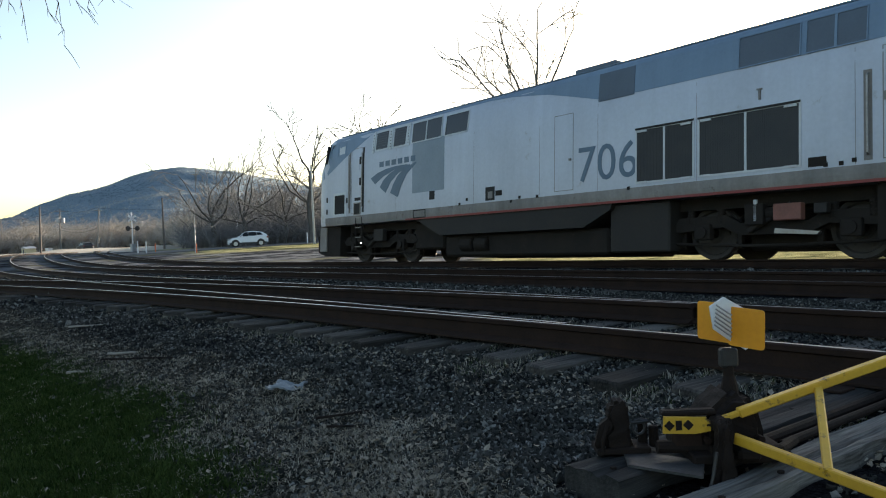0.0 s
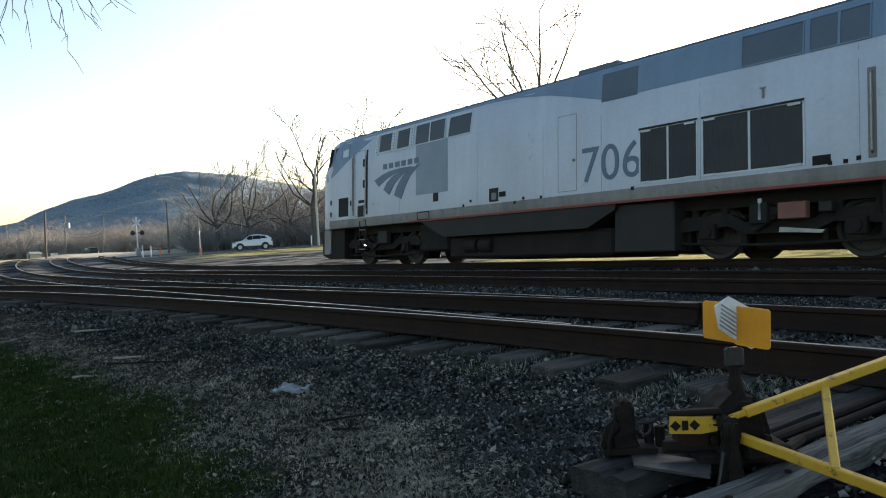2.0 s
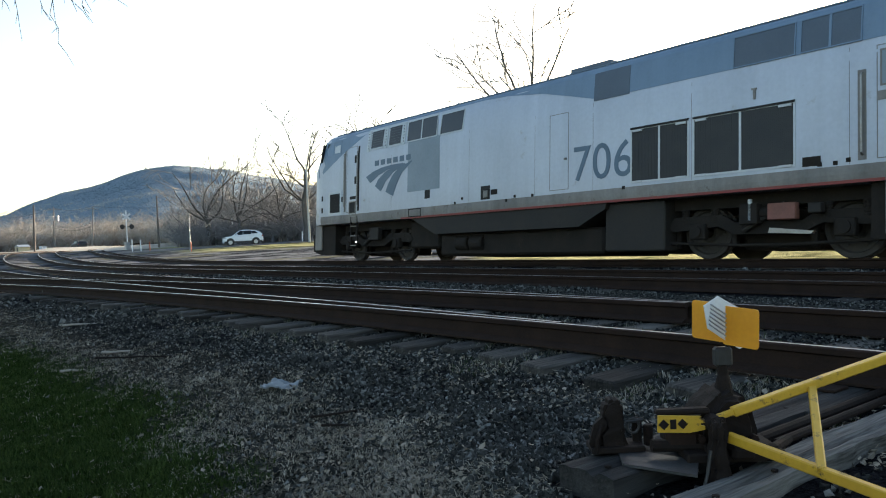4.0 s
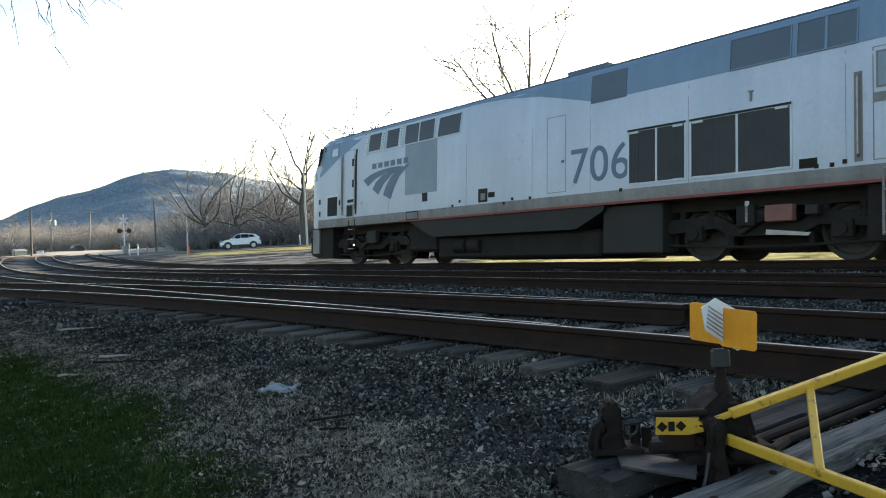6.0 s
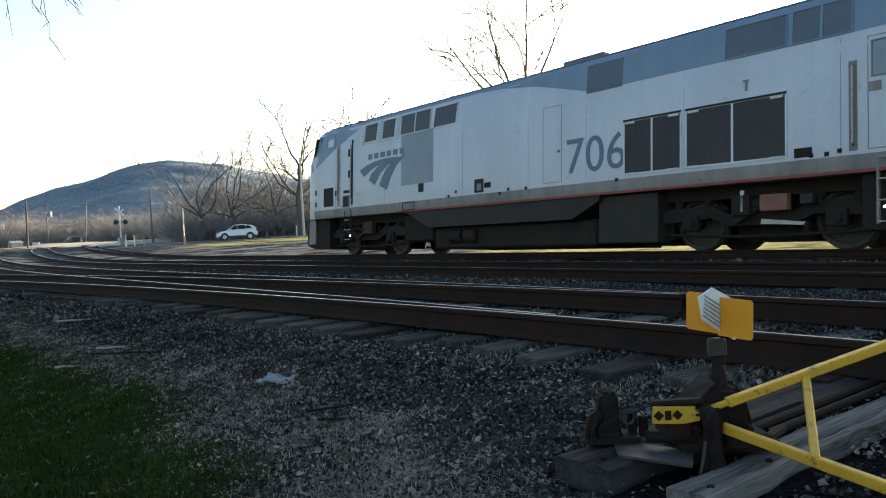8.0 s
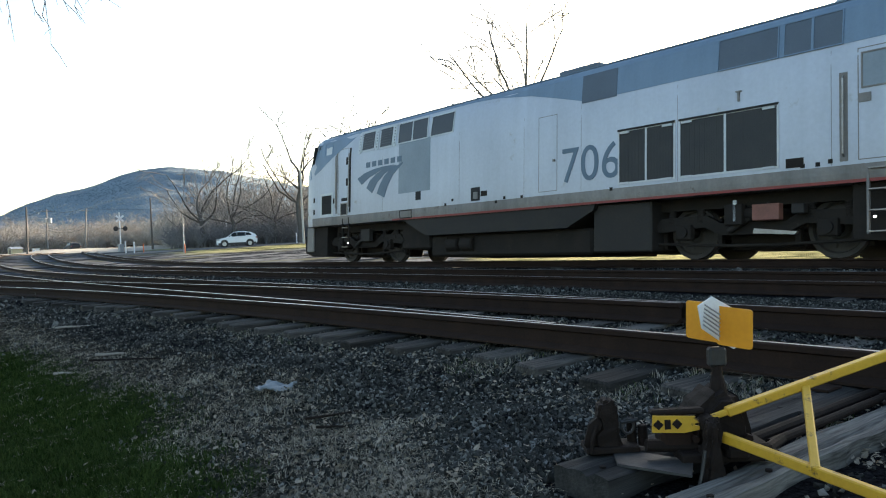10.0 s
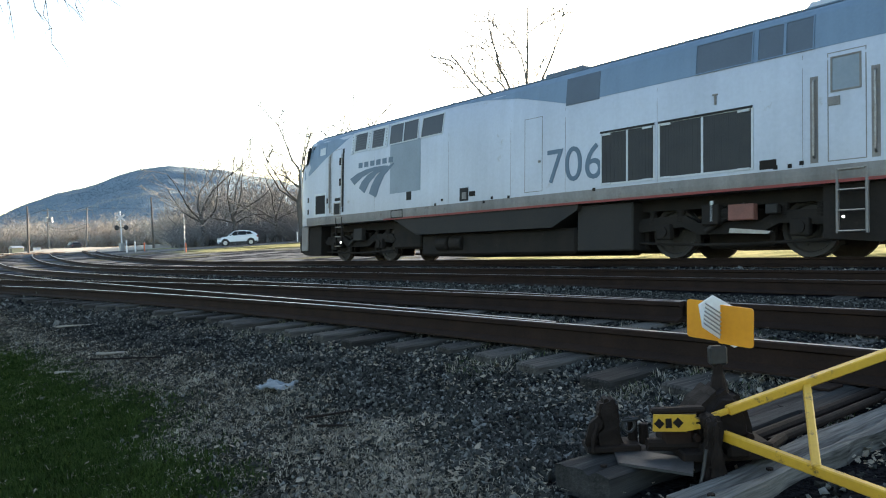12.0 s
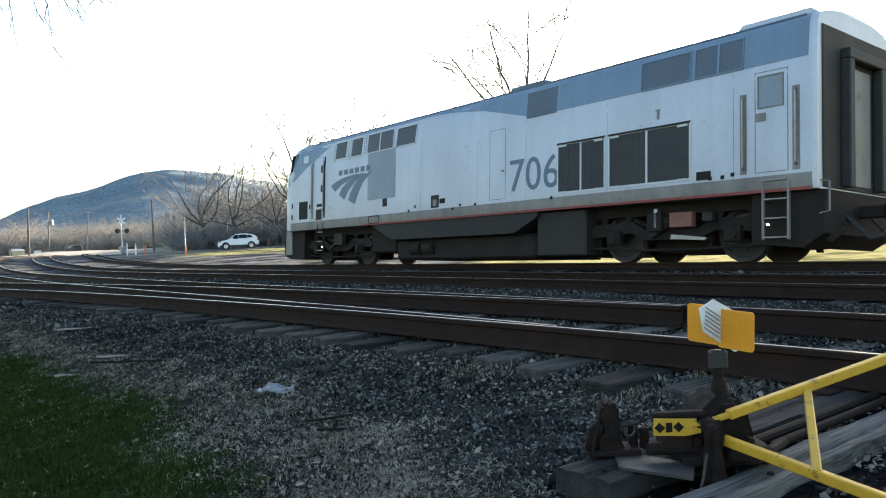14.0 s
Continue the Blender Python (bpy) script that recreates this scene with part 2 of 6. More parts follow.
near_track = thing("railway_track", "rust-sided siding track with switch and weathered wooden ties", "railway track", kind="structure")
NEAR_Z, MID_Z, MAIN_Z = lane_z(0.661), lane_z(0.579), lane_z(0.5185)
rail_line("rail", near_y, -0.75, NEAR_Z, near_track, -44, 24)
rail_line("rail", near_y, 0.75, NEAR_Z, near_track, -44, -3.6)
rail_line("rail", side_y, 0.75, NEAR_Z, near_track, -150, 24)
rail_line("rail", side_y, -0.75, NEAR_Z, near_track, -150, -3.6)
mid_track = thing("railway_track", "second track on dark ballast with rust-brown rails", "railway track", kind="structure")
rail_line("rail", mid_y, -0.75, MID_Z, mid_track, -190, 40)
rail_line("rail", mid_y, 0.75, MID_Z, mid_track, -190, 40)
main_track = thing("railway_track", "banked main line track under the locomotive", "railway track", kind="structure")
rail_line("rail", main_y, -0.75, MAIN_Z, main_track, -190, 40, LEAN)
rail_line("rail", main_y, 0.75, MAIN_Z, main_track, -190, 40, LEAN)


# ---- ground cover ----


def green_edge(x):
    """The lawn ends along this line, nearer the tracks lies dead grass, then ballast."""
    return stepped(x, [(-60, 0.6), (-14, 1.05), (-9.9, 1.25), (-6.6, 1.50), (-5.3, 1.55), (-4.3, 1.40), (-3.4, 1.15), (-2.6, 0.6), (-1.5, -0.6), (0, -3)])


def dry_edge(x):
    return stepped(x, [(-60, 1.7), (-12, 1.85), (-8, 1.98), (-5.5, 2.10), (-4.6, 2.15), (-3.6, 2.05), (-3.0, 1.95), (-2.2, 1.75), (-1.4, 1.3), (0, 0.8)])


def ground_material():
    """Five covers, told apart by stored weights for lawn, dead grass, field and yard; the rest is ballast."""
    m = bpy.data.materials.new("ground_cover")
    m.use_nodes = True
    n, l = m.node_tree.nodes, m.node_tree.links
    b = n["Principled BSDF"]
    b.inputs["Roughness"].default_value = 0.95
    b.inputs["Specular IOR Level"].default_value = 0.0
    co = n.new("ShaderNodeTexCoord")
    att = n.new("ShaderNodeAttribute")
    att.attribute_name = "cover"
    beyond = n.new("ShaderNodeAttribute")
    beyond.attribute_name = "yard"
    split = n.new("ShaderNodeSeparateColor")
    l.new(att.outputs["Color"], split.inputs[0])
    def tex(scale, detail=6, rough=0.6):
        t = n.new("ShaderNodeTexNoise")
        t.inputs["Scale"].default_value, t.inputs["Detail"].default_value, t.inputs["Roughness"].default_value = scale, detail, rough
        l.new(co.outputs["Object"], t.inputs["Vector"])
        return t.outputs["Fac"]
    def two(a, c, fac):
        x = n.new("ShaderNodeMix")
        x.data_type = "RGBA"
        for sock, v in (("A", a), ("B", c)):
            if isinstance(v, tuple):
                x.inputs[sock].default_value = (*v, 1)
            else:
                l.new(v, x.inputs[sock])
        l.new(fac, x.inputs["Factor"])
        return x.outputs["Result"]
    def cut(v, a, c):
        r = n.new("ShaderNodeMapRange")
        r.inputs["From Min"].default_value, r.inputs["From Max"].default_value = a, c
        l.new(v, r.inputs["Value"])
        return r.outputs[0]
    fine, mid, big = tex(46, 4, 0.7), tex(9), tex(0.8)
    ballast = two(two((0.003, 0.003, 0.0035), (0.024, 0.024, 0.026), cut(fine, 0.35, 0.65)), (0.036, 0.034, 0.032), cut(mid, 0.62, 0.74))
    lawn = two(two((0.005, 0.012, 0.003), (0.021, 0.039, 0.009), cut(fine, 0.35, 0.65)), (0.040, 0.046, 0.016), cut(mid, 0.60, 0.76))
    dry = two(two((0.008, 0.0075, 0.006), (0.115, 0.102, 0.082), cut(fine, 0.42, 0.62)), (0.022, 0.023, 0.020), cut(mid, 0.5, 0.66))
    coarse, drift = tex(1.7, 5, 0.65), tex(0.22, 5, 0.6)
    field = two(two((0.20, 0.193, 0.095), (0.40, 0.365, 0.19), cut(coarse, 0.35, 0.65)), (0.075, 0.078, 0.038), cut(drift, 0.50, 0.58))
    # dark yard patches are tree shadows painted by noise into the gravel
    tree_shade = tex(0.34, 6, 0.7)
    yard = two(two((0.026, 0.028, 0.032), (0.165, 0.17, 0.18), cut(tree_shade, 0.44, 0.58)), (0.115, 0.113, 0.085), cut(drift, 0.56, 0.62))
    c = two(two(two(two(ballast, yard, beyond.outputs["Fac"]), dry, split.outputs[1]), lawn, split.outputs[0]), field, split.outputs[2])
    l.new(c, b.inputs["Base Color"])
    bp = n.new("ShaderNodeBump")
    bp.inputs["Strength"].default_value, bp.inputs["Distance"].default_value = 1.0, 0.03
    l.new(fine, bp.inputs["Height"]), l.new(bp.outputs[0], b.inputs["Normal"])
    return m


def cover(x, y):
    w = 0.18 * noise.noise(Vector((x * 1.1, y * 1.1, 5))) + 0.10 * noise.noise(Vector((x * 4, y * 4, 9)))
    lawn = smooth_step(0.30, -0.26, y + w - green_edge(x))
    dry = smooth_step(0.30, -0.14, y + 1.4 * w - dry_edge(x))
    r, az = math.hypot(x, y), math.degrees(math.atan2(-x, y))
    field = smooth_step(2.0, 3.4, y - main_y(x) - 1.4 + 2 * w) * smooth_step(50.5, 48.5, az + 2 * w)
    field = max(field, smooth_step(63, 69, r + 9 * w) * smooth_step(4, 9, y - main_y(x)))
    yard = smooth_step(1.3, 2.4, y - main_y(x) + 2 * w) * smooth_step(18, 26, r)
    # far ballast takes the yard's paler, shadow-patched colour too
    yard = max(yard, 0.85 * smooth_step(22, 42, r + 6 * w))
    return lawn, dry, field, yard


def ground_sheet():
    xs = sorted({round(v, 3) for v in [-1800, -1200, -800, -500, -350, -250, -200, *np.arange(-170, -90, 5.0), *np.arange(-90, -60, 2.0), *np.arange(-60, -12, 1.0), *np.arange(-12, 1, 0.14), *np.arange(1, 40, 2.5), 60, 100, 200, 500, 1500]})
    ys = sorted({round(v, 3) for v in [-1500, -500, -150, -60, -30, -15, *np.arange(-10, 0, 1.0), *np.arange(0, 7, 0.14), *np.arange(7, 20, 0.4), *np.arange(20, 44, 1.0), *np.arange(44, 60, 2.5), *np.arange(60, 160, 8.0), 200, 300, 450, 700, 1100, 1800]})
    verts, cols, yards = [], [], []
    for y in ys:
        for x in xs:
            z = land(x, y)
            if abs(x) < 60 and abs(y) < 40:
                amp = 0.02 + (0.035 if y < 3 else 0)
                z += amp * noise.noise(Vector((x * 1.3, y * 1.3, 0))) + 0.4 * amp * noise.noise(Vector((x * 5, y * 5, 3)))
            verts.append((x, y, z))
            lawn, dry, field, yard = cover(x, y)
            cols.append((lawn, dry, field, 1.0))
            yards.append(yard)
    w = len(xs)
    faces = [(j * w + i, j * w + i + 1, (j + 1) * w + i + 1, (j + 1) * w + i) for j in range(len(ys) - 1) for i in range(w - 1)]
    me = bpy.data.meshes.new("ground")
    me.from_pydata(verts, [], faces)
    layer = me.color_attributes.new("cover", "FLOAT_COLOR", "POINT")
    layer.data.foreach_set("color", np.array(cols, dtype=np.float32).ravel())
    me.attributes.new("yard", "FLOAT", "POINT").data.foreach_set("value", np.array(yards, dtype=np.float32))
    me.shade_smooth()
    me.materials.append(ground_material())
    return tagged(new("ground", me), "ballast, bare earth, green and dry grass around the tracks", "ground", kind="structure")


ground = ground_sheet()


def stuff(name, verts, faces, mats, label, category, index=None):
    me = bpy.data.meshes.new(name)
    me.from_pydata(verts, [], faces)
    for m in mats:
        me.materials.append(m)
    if index is not None:
        me.polygons.foreach_set("material_index", index)
    return tagged(new(name, me), label, category, kind="stuff")


def height(x, y):
    z = land(x, y)
    amp = 0.02 + (0.035 if y < 3 else 0)
    return z + amp * noise.noise(Vector((x * 1.3, y * 1.3, 0))) + 0.4 * amp * noise.noise(Vector((x * 5, y * 5, 3)))


def scatter(rnd, n, pick, near=2.3, reach=12.5):
    """Places in view of the walk's side of the tracks, denser close by."""
    out = []
    while len(out) < n:
        az = radians(rnd.uniform(16, 86))
        r = near + reach * rnd.random() ** 1.5
        x, y = -r * math.sin(az), r * math.cos(az)
        if pick(x, y, rnd):
            out.append((x, y))
    return out


def stones():
    rnd = random.Random(3)
    base = [Vector(p) for p in ((1, 0, 0), (0, 1, 0), (-1, 0, 0), (0, -1, 0), (0, 0, 1), (0, 0, -1))]
    tri = [(0, 1, 4), (1, 2, 4), (2, 3, 4), (3, 0, 4), (1, 0, 5), (2, 1, 5), (3, 2, 5), (0, 3, 5)]
    V, F, I = [], [], []
    def keep(x, y, r):
        lawn, dry, field, yard = cover(x, y)
        if abs(y - near_y(x)) < 0.72 and r.random() < 0.55:
            return False
        if -1.9 < x < -1.2 and y > 1.85 or x > -1.3 and y < 3.1 and r.random() < 0.93:
            return False
        return y < 8.2 and r.random() > lawn * 0.985 and r.random() > dry * 0.72
    def far_keep(x, y, r):
        return y < main_y(x) - 1.6 and y > dry_edge(x) and r.random() > 0.9 * cover(x, y)[1]
    places = [(x, y, rnd.uniform(0.007, 0.019), 0.20) for x, y in scatter(rnd, 92000, keep)]
    places += [(x, y, rnd.uniform(0.018, 0.042), 0.24) for x, y in scatter(rnd, 26000, far_keep, 11.0, 26.0)]
    for x, y, s, pale in places:
        s *= 1.4 if rnd.random() < 0.03 else 1
        m = Euler((rnd.uniform(0, 6), rnd.uniform(0, 6), rnd.uniform(0, 6))).to_matrix()
        sc = Vector((rnd.uniform(0.7, 1.3), rnd.uniform(0.6, 1.1), rnd.uniform(0.45, 0.8))) * s
        z = height(x, y) + s * 0.2
        k = len(V)
        for c in base:
            q = Vector((c.x + rnd.uniform(-0.35, 0.35), c.y + rnd.uniform(-0.35, 0.35), c.z + rnd.uniform(-0.3, 0.3)))
            p = m @ Vector((q.x * sc.x, q.y * sc.y, q.z * sc.z))
            V.append((x + p.x, y + p.y, z + p.z))
        F += [[k + i for i in t] for t in tri]
        I += [1 if rnd.random() < pale else 0] * 8
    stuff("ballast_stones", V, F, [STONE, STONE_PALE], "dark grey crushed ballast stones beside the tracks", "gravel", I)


def blades(name, n, pick, tall, width, mats, label, category, seed, droop=0.5, each=5):
    rnd = random.Random(seed)
    V, F, I = [], [], []
    for x, y in scatter(rnd, n, pick):
        z = height(x, y) - 0.005
        for _ in range(each):
            a, h = rnd.uniform(0, math.tau), rnd.uniform(*tall)
            w = width * rnd.uniform(0.6, 1.3)
            bx, by = x + rnd.uniform(-0.03, 0.03), y + rnd.uniform(-0.03, 0.03)
            dx, dy = math.cos(a), math.sin(a)
            lean = rnd.uniform(0.1, droop) * h * 2
            k = len(V)
            V += [(bx - dy * w, by + dx * w, z), (bx + dy * w, by - dx * w, z), (bx + dx * lean * 0.4 + dy * w * 0.7, by + dy * lean * 0.4 - dx * w * 0.7, z + h * 0.65), (bx + dx * lean * 0.4 - dy * w * 0.7, by + dy * lean * 0.4 + dx * w * 0.7, z + h * 0.65), (bx + dx * lean, by + dy * lean, z + h * (0.95 if droop < 0.8 else 0.6))]
            F += [(k, k + 1, k + 2, k + 3), (k + 3, k + 2, k + 4)]
            mi = rnd.choice(range(len(mats)))
            I += [mi, mi]
    stuff(name, V, F, mats, label, category, I)


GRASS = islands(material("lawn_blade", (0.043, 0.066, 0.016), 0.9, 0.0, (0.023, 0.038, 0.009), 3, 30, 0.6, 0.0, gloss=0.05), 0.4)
STRAW = islands(material("dead_grass_blade", (0.36, 0.325, 0.265), 0.9, 0.0, (0.13, 0.115, 0.09), 3, 30, 0.6, 0.0, gloss=0.08), 0.55)
LEAF = islands(material("dead_leaf", (0.24, 0.205, 0.16), 0.85, 0.0, (0.12, 0.10, 0.075), 5, 60, 0.8, 0.1), 0.6)


def leaves():
    rnd = random.Random(9)
    V, F = [], []
    def keep(x, y, r):
        lawn, dry, field, yard = cover(x, y)
        bed = 1 if 2.7 < y < 3.3 or 4.2 < y < 4.7 else 0
        return y < 8 and not (x > -1.28 and y < 2.75) and r.random() < 0.05 * (1 - lawn) + 0.5 * dry * (1 - lawn) + 0.012 * lawn + 0.5 * bed + (0.5 if -2.2 < x < -0.9 and 2.6 < y < 3.7 else 0)
    for x, y in scatter(rnd, 10500, keep):
        s = 0.006 + 0.013 * rnd.random() ** 1.8
        fat = rnd.uniform(0.5, 1.5)
        a, t, z = rnd.uniform(0, 6.28), rnd.uniform(-0.6, 0.6), height(x, y) + rnd.uniform(0.008, 0.03)
        m = Euler((t, rnd.uniform(-0.7, 0.7), a)).to_matrix()
        k = len(V)
        for p in ((-1, 0, 0), (-0.3, 0.5, 0.15), (0.5, 0.4, 0.1), (1.1, 0, 0.3), (0.5, -0.4, 0.1), (-0.3, -0.5, 0.15)):
            q = m @ (Vector((p[0] + rnd.uniform(-0.25, 0.25), p[1] * fat + rnd.uniform(-0.2, 0.2), p[2] + rnd.uniform(-0.3, 0.4))) * s)
            V.append((x + q.x, y + q.y, z + q.z))
        F += [(k, k + 1, k + 2, k + 3), (k, k + 3, k + 4, k + 5)]
    stuff("leaf_litter", V, F, [LEAF], "pale dead leaves lying on gravel and grass", "leaves")


stones()
leaves()
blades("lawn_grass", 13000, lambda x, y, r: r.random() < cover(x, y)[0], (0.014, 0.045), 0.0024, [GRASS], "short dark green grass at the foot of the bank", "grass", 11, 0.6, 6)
blades("dead_grass", 7600, lambda x, y, r: r.random() < cover(x, y)[1] * (1 - 0.9 * cover(x, y)[0]) * (0.25 + 1.5 * max(0.0, 0.3 + noise.noise(Vector((x * 1.7, y * 1.7, 8))))), (0.010, 0.036), 0.0020, [STRAW], "matted pale dead grass between lawn and ballast", "grass", 12, 1.0, 8)
blades("track_weeds", 620, lambda x, y, r: (2.9 < y - near_y(x) + 4.4 < 3.6 or 4.0 < y - near_y(x) + 4.4 < 4.9) and noise.noise(Vector((x * 1.5, y, 2))) > 0.05, (0.025, 0.065), 0.0025, [STRAW, STRAW, GRASS], "dry weeds growing between the rails", "weeds", 13, 0.7, 9)


# ---- the locomotive: x to its rear from the first axle, z up from the rail ----
SECTION = [(1.50, 1.19), (1.52, 1.30), (1.52, 1.9), (1.52, 2.6), (1.52, 3.20), (1.505, 3.45), (1.48, 3.75), (1.455, 3.98), (1.41, 4.08), (1.33, 4.14), (1.10, 4.22), (0.70, 4.31), (0.36, 4.36), (0.0, 4.38)]
NOSE = [(-2.22, 0.62), (-2.12, 0.80), (-1.95, 0.92), (-1.72, 0.985), (-1.45, 1.0), (18, 1.0)]
LENS_WARM = glow("lit_step_lamp", (1.0, 0.93, 0.85), 6.0)
VENT = material("vent_grey_paint", (0.10, 0.125, 0.16), 0.55, 0.1, (0.08, 0.10, 0.13), 1.5, 30, 0.6, 0.05)
CAB_GLASS = material("cab_glass", (0.02, 0.03, 0.035), 0.06, 0.0, (0.03, 0.04, 0.045), 2, 20, 0.4, 0.0)
LOUVRE_GLASS = material("dark_louvre_panel", (0.030, 0.034, 0.042), 0.3, 0.1, (0.045, 0.045, 0.05), 1.5, 20, 0.5, 0.03)
PALE = material("pale_trim_paint", (0.60, 0.62, 0.63), 0.5, 0.0, (0.50, 0.50, 0.50), 3, 30, 0.6, 0.05)
# near-black shared by openings, recess fills, hinges, joints and the mirrors
NEAR_BLACK = material("near_black_fill", (0.018, 0.017, 0.016), 0.9, 0.0, (0.03, 0.027, 0.024), 4, 30, 0.6, 0.2)
OXIDE = material("faded_red_box", (0.26, 0.10, 0.075), 0.75, 0.0, (0.16, 0.07, 0.05), 3, 30, 0.8, 0.15)
END_BROWN = material("brown_end_paint", (0.085, 0.072, 0.062), 0.75, 0.1, (0.05, 0.042, 0.037), 1.5, 18, 0.8, 0.1, streak=0.3, gloss=0.2)
HOSE = material("black_rubber", (0.02, 0.02, 0.021), 0.7, 0.0, (0.03, 0.03, 0.03), 5, 40, 0.5, 0.1)


def skin_y(z):
    """Half width of the body at a height."""
    return stepped(z, [(b, a) for a, b in SECTION])


def loco_body(parent):
    bm = bmesh.new()
    # stations: place, width factor, height of the section's top
    stations = [(-2.22, 0.62, 2.35), (-2.12, 0.80, 2.70), (-1.95, 0.92, 2.90), (-1.72, 0.985, 3.08), (-1.45, 1.0, 3.50), (-1.15, 1.0, 4.00), (-0.95, 1.0, 4.20), (-0.7, 1.0, 4.30), (-0.3, 1.0, 4.40), (3, 1, 4.40), (8, 1, 4.40), (13, 1, 4.40), (17.36, 1, 4.40), (17.42, 0.97, 4.30)]
    rings = []
    for s, wf, top in stations:
        half = []
        for y, z in SECTION:
            half.append((y * wf, min(z, top - 0.02 * (1 - (y / 1.52)))))
        pts = [(-y, z) for y, z in half] + [(y, z) for y, z in half[-2::-1]]
        rings.append([bm.verts.new((s, y, z)) for y, z in pts])
    n = len(rings[0])
    for a, b in zip(rings, rings[1:]):
        for k in range(n):
            bm.faces.new((a[k], b[k], b[(k + 1) % n], a[(k + 1) % n]))
    bm.faces.new(rings[0]), bm.faces.new(rings[-1][::-1])
    bmesh.ops.remove_doubles(bm, verts=bm.verts, dist=0.001)
    bmesh.ops.recalc_face_normals(bm, faces=bm.faces)
    body = part("body", bm, SILVER, parent, "dusty silver-painted steel car body", smooth=True)
    body.data.set_sharp_from_angle(angle=radians(28))
    return body


def patch(name, low, high, mat, parent, lift=0.004, rows=10, label="", far=True):
    """Paint or panel lying on the body between a lower and an upper edge, both lists of (place, height); one piece a side."""
    first = None
    for sgn in ((-1, 1) if far else (-1,)):
        bm = bmesh.new()
        grid, back = [], []
        for (s0, z0), (s1, z1) in zip(low, high):
            col, cb = [], []
            for k in range(rows + 1):
                u = k / rows
                s, z = s0 + (s1 - s0) * u, z0 + (z1 - z0) * u
                y = skin_y(z) * stepped(s, NOSE)
                col.append(bm.verts.new((s, sgn * (y + lift), z)))
                cb.append(bm.verts.new((s, sgn * (y - 0.02), z)))
            grid.append(col), back.append(cb)
        for i in range(len(grid) - 1):
            for k in range(rows):
                bm.faces.new((grid[i][k], grid[i + 1][k], grid[i + 1][k + 1], grid[i][k + 1]))
            bm.faces.new((back[i][0], back[i + 1][0], grid[i + 1][0], grid[i][0]))
            bm.faces.new((grid[i][-1], grid[i + 1][-1], back[i + 1][-1], back[i][-1]))
        for e in (0, -1):
            for k in range(rows):
                bm.faces.new((grid[e][k], grid[e][k + 1], back[e][k + 1], back[e][k]))
        bmesh.ops.recalc_face_normals(bm, faces=bm.faces)
        ob = part(name, bm, mat, parent, label)
        first = first or ob
    return first


def rect(name, s0, s1, z0, z1, mat, parent, lift=0.004, label="", far=True, lean_s=0.0):
    return patch(name, [(s0, z0), (s1, z0)], [(s0 + lean_s, z1), (s1 + lean_s, z1)], mat, parent, lift, 6, label, far=far)


def framed(name, s0, s1, z0, z1, mat, parent, frame_mat, w=0.05, lift=0.004, bars=(), slats=0, label="", lean_s=0.0):
    p = rect(name, s0, s1, z0, z1, mat, parent, lift, label, lean_s=lean_s)
    L = lift + 0.012
    rect("frame", s0 - w, s0, z0 - w, z1 + w, frame_mat, p, L, lean_s=lean_s)
    rect("frame", s1, s1 + w, z0 - w, z1 + w, frame_mat, p, L, lean_s=lean_s)
    rect("frame", s0, s1, z1, z1 + w, frame_mat, p, L, lean_s=lean_s)
    rect("frame", s0, s1, z0 - w, z0, frame_mat, p, L, lean_s=lean_s)
    for b in bars:
        rect("divider", b - 0.022, b + 0.022, z0, z1, frame_mat, p, L, lean_s=lean_s)
    for k in range(slats):
        z = z0 + (z1 - z0) * (k + 0.5) / slats
        rect("slat", s0 + 0.01, s1 - 0.01, z - 0.22 * (z1 - z0) / slats, z + 0.22 * (z1 - z0) / slats, mat, p, lift + 0.014, lean_s=lean_s * 0)
    return p


def seam(name, s0, s1, z0, z1, parent, w=0.016, mat=None, lift=0.003):
    """Thin dark joint round a panel or door."""
    m = mat or GREY_BAND
    rect(name, s0, s0 + w, z0, z1, m, parent, lift)
    rect(name, s1 - w, s1, z0, z1, m, parent, lift)
    rect(name, s0 + w, s1 - w, z1 - w, z1, m, parent, lift)
    rect(name, s0 + w, s1 - w, z0, z0 + w, m, parent, lift)


def written(text, height, mat, parent, x, y, z, name="numeral", squeeze=1.0, lean=0.0):
    cu = bpy.data.curves.new(name, "FONT")
    cu.body, cu.size, cu.extrude, cu.resolution_u, cu.space_character = text, height / 0.72, 0.004, 4, 1.02
    tmp = bpy.data.objects.new(name, cu)
    scene.collection.objects.link(tmp)
    me = bpy.data.meshes.new_from_object(tmp.evaluated_get(bpy.context.evaluated_depsgraph_get()))
    bpy.data.objects.remove(tmp)
    me.materials.append(mat)
    me.transform(Matrix.Diagonal((squeeze, 1, 1, 1)))
    w = max(v.co.x for v in me.vertices) - min(v.co.x for v in me.vertices)
    o = new(name, me)
    o.parent = parent
    o.matrix_basis = pose(x, y, z, 90)
    return o, w


WHEEL = material("dusty_wheel", (0.075, 0.066, 0.058), 0.7, 0.2, (0.045, 0.038, 0.033), 3, 30, 0.7, 0.1, gloss=0.2)


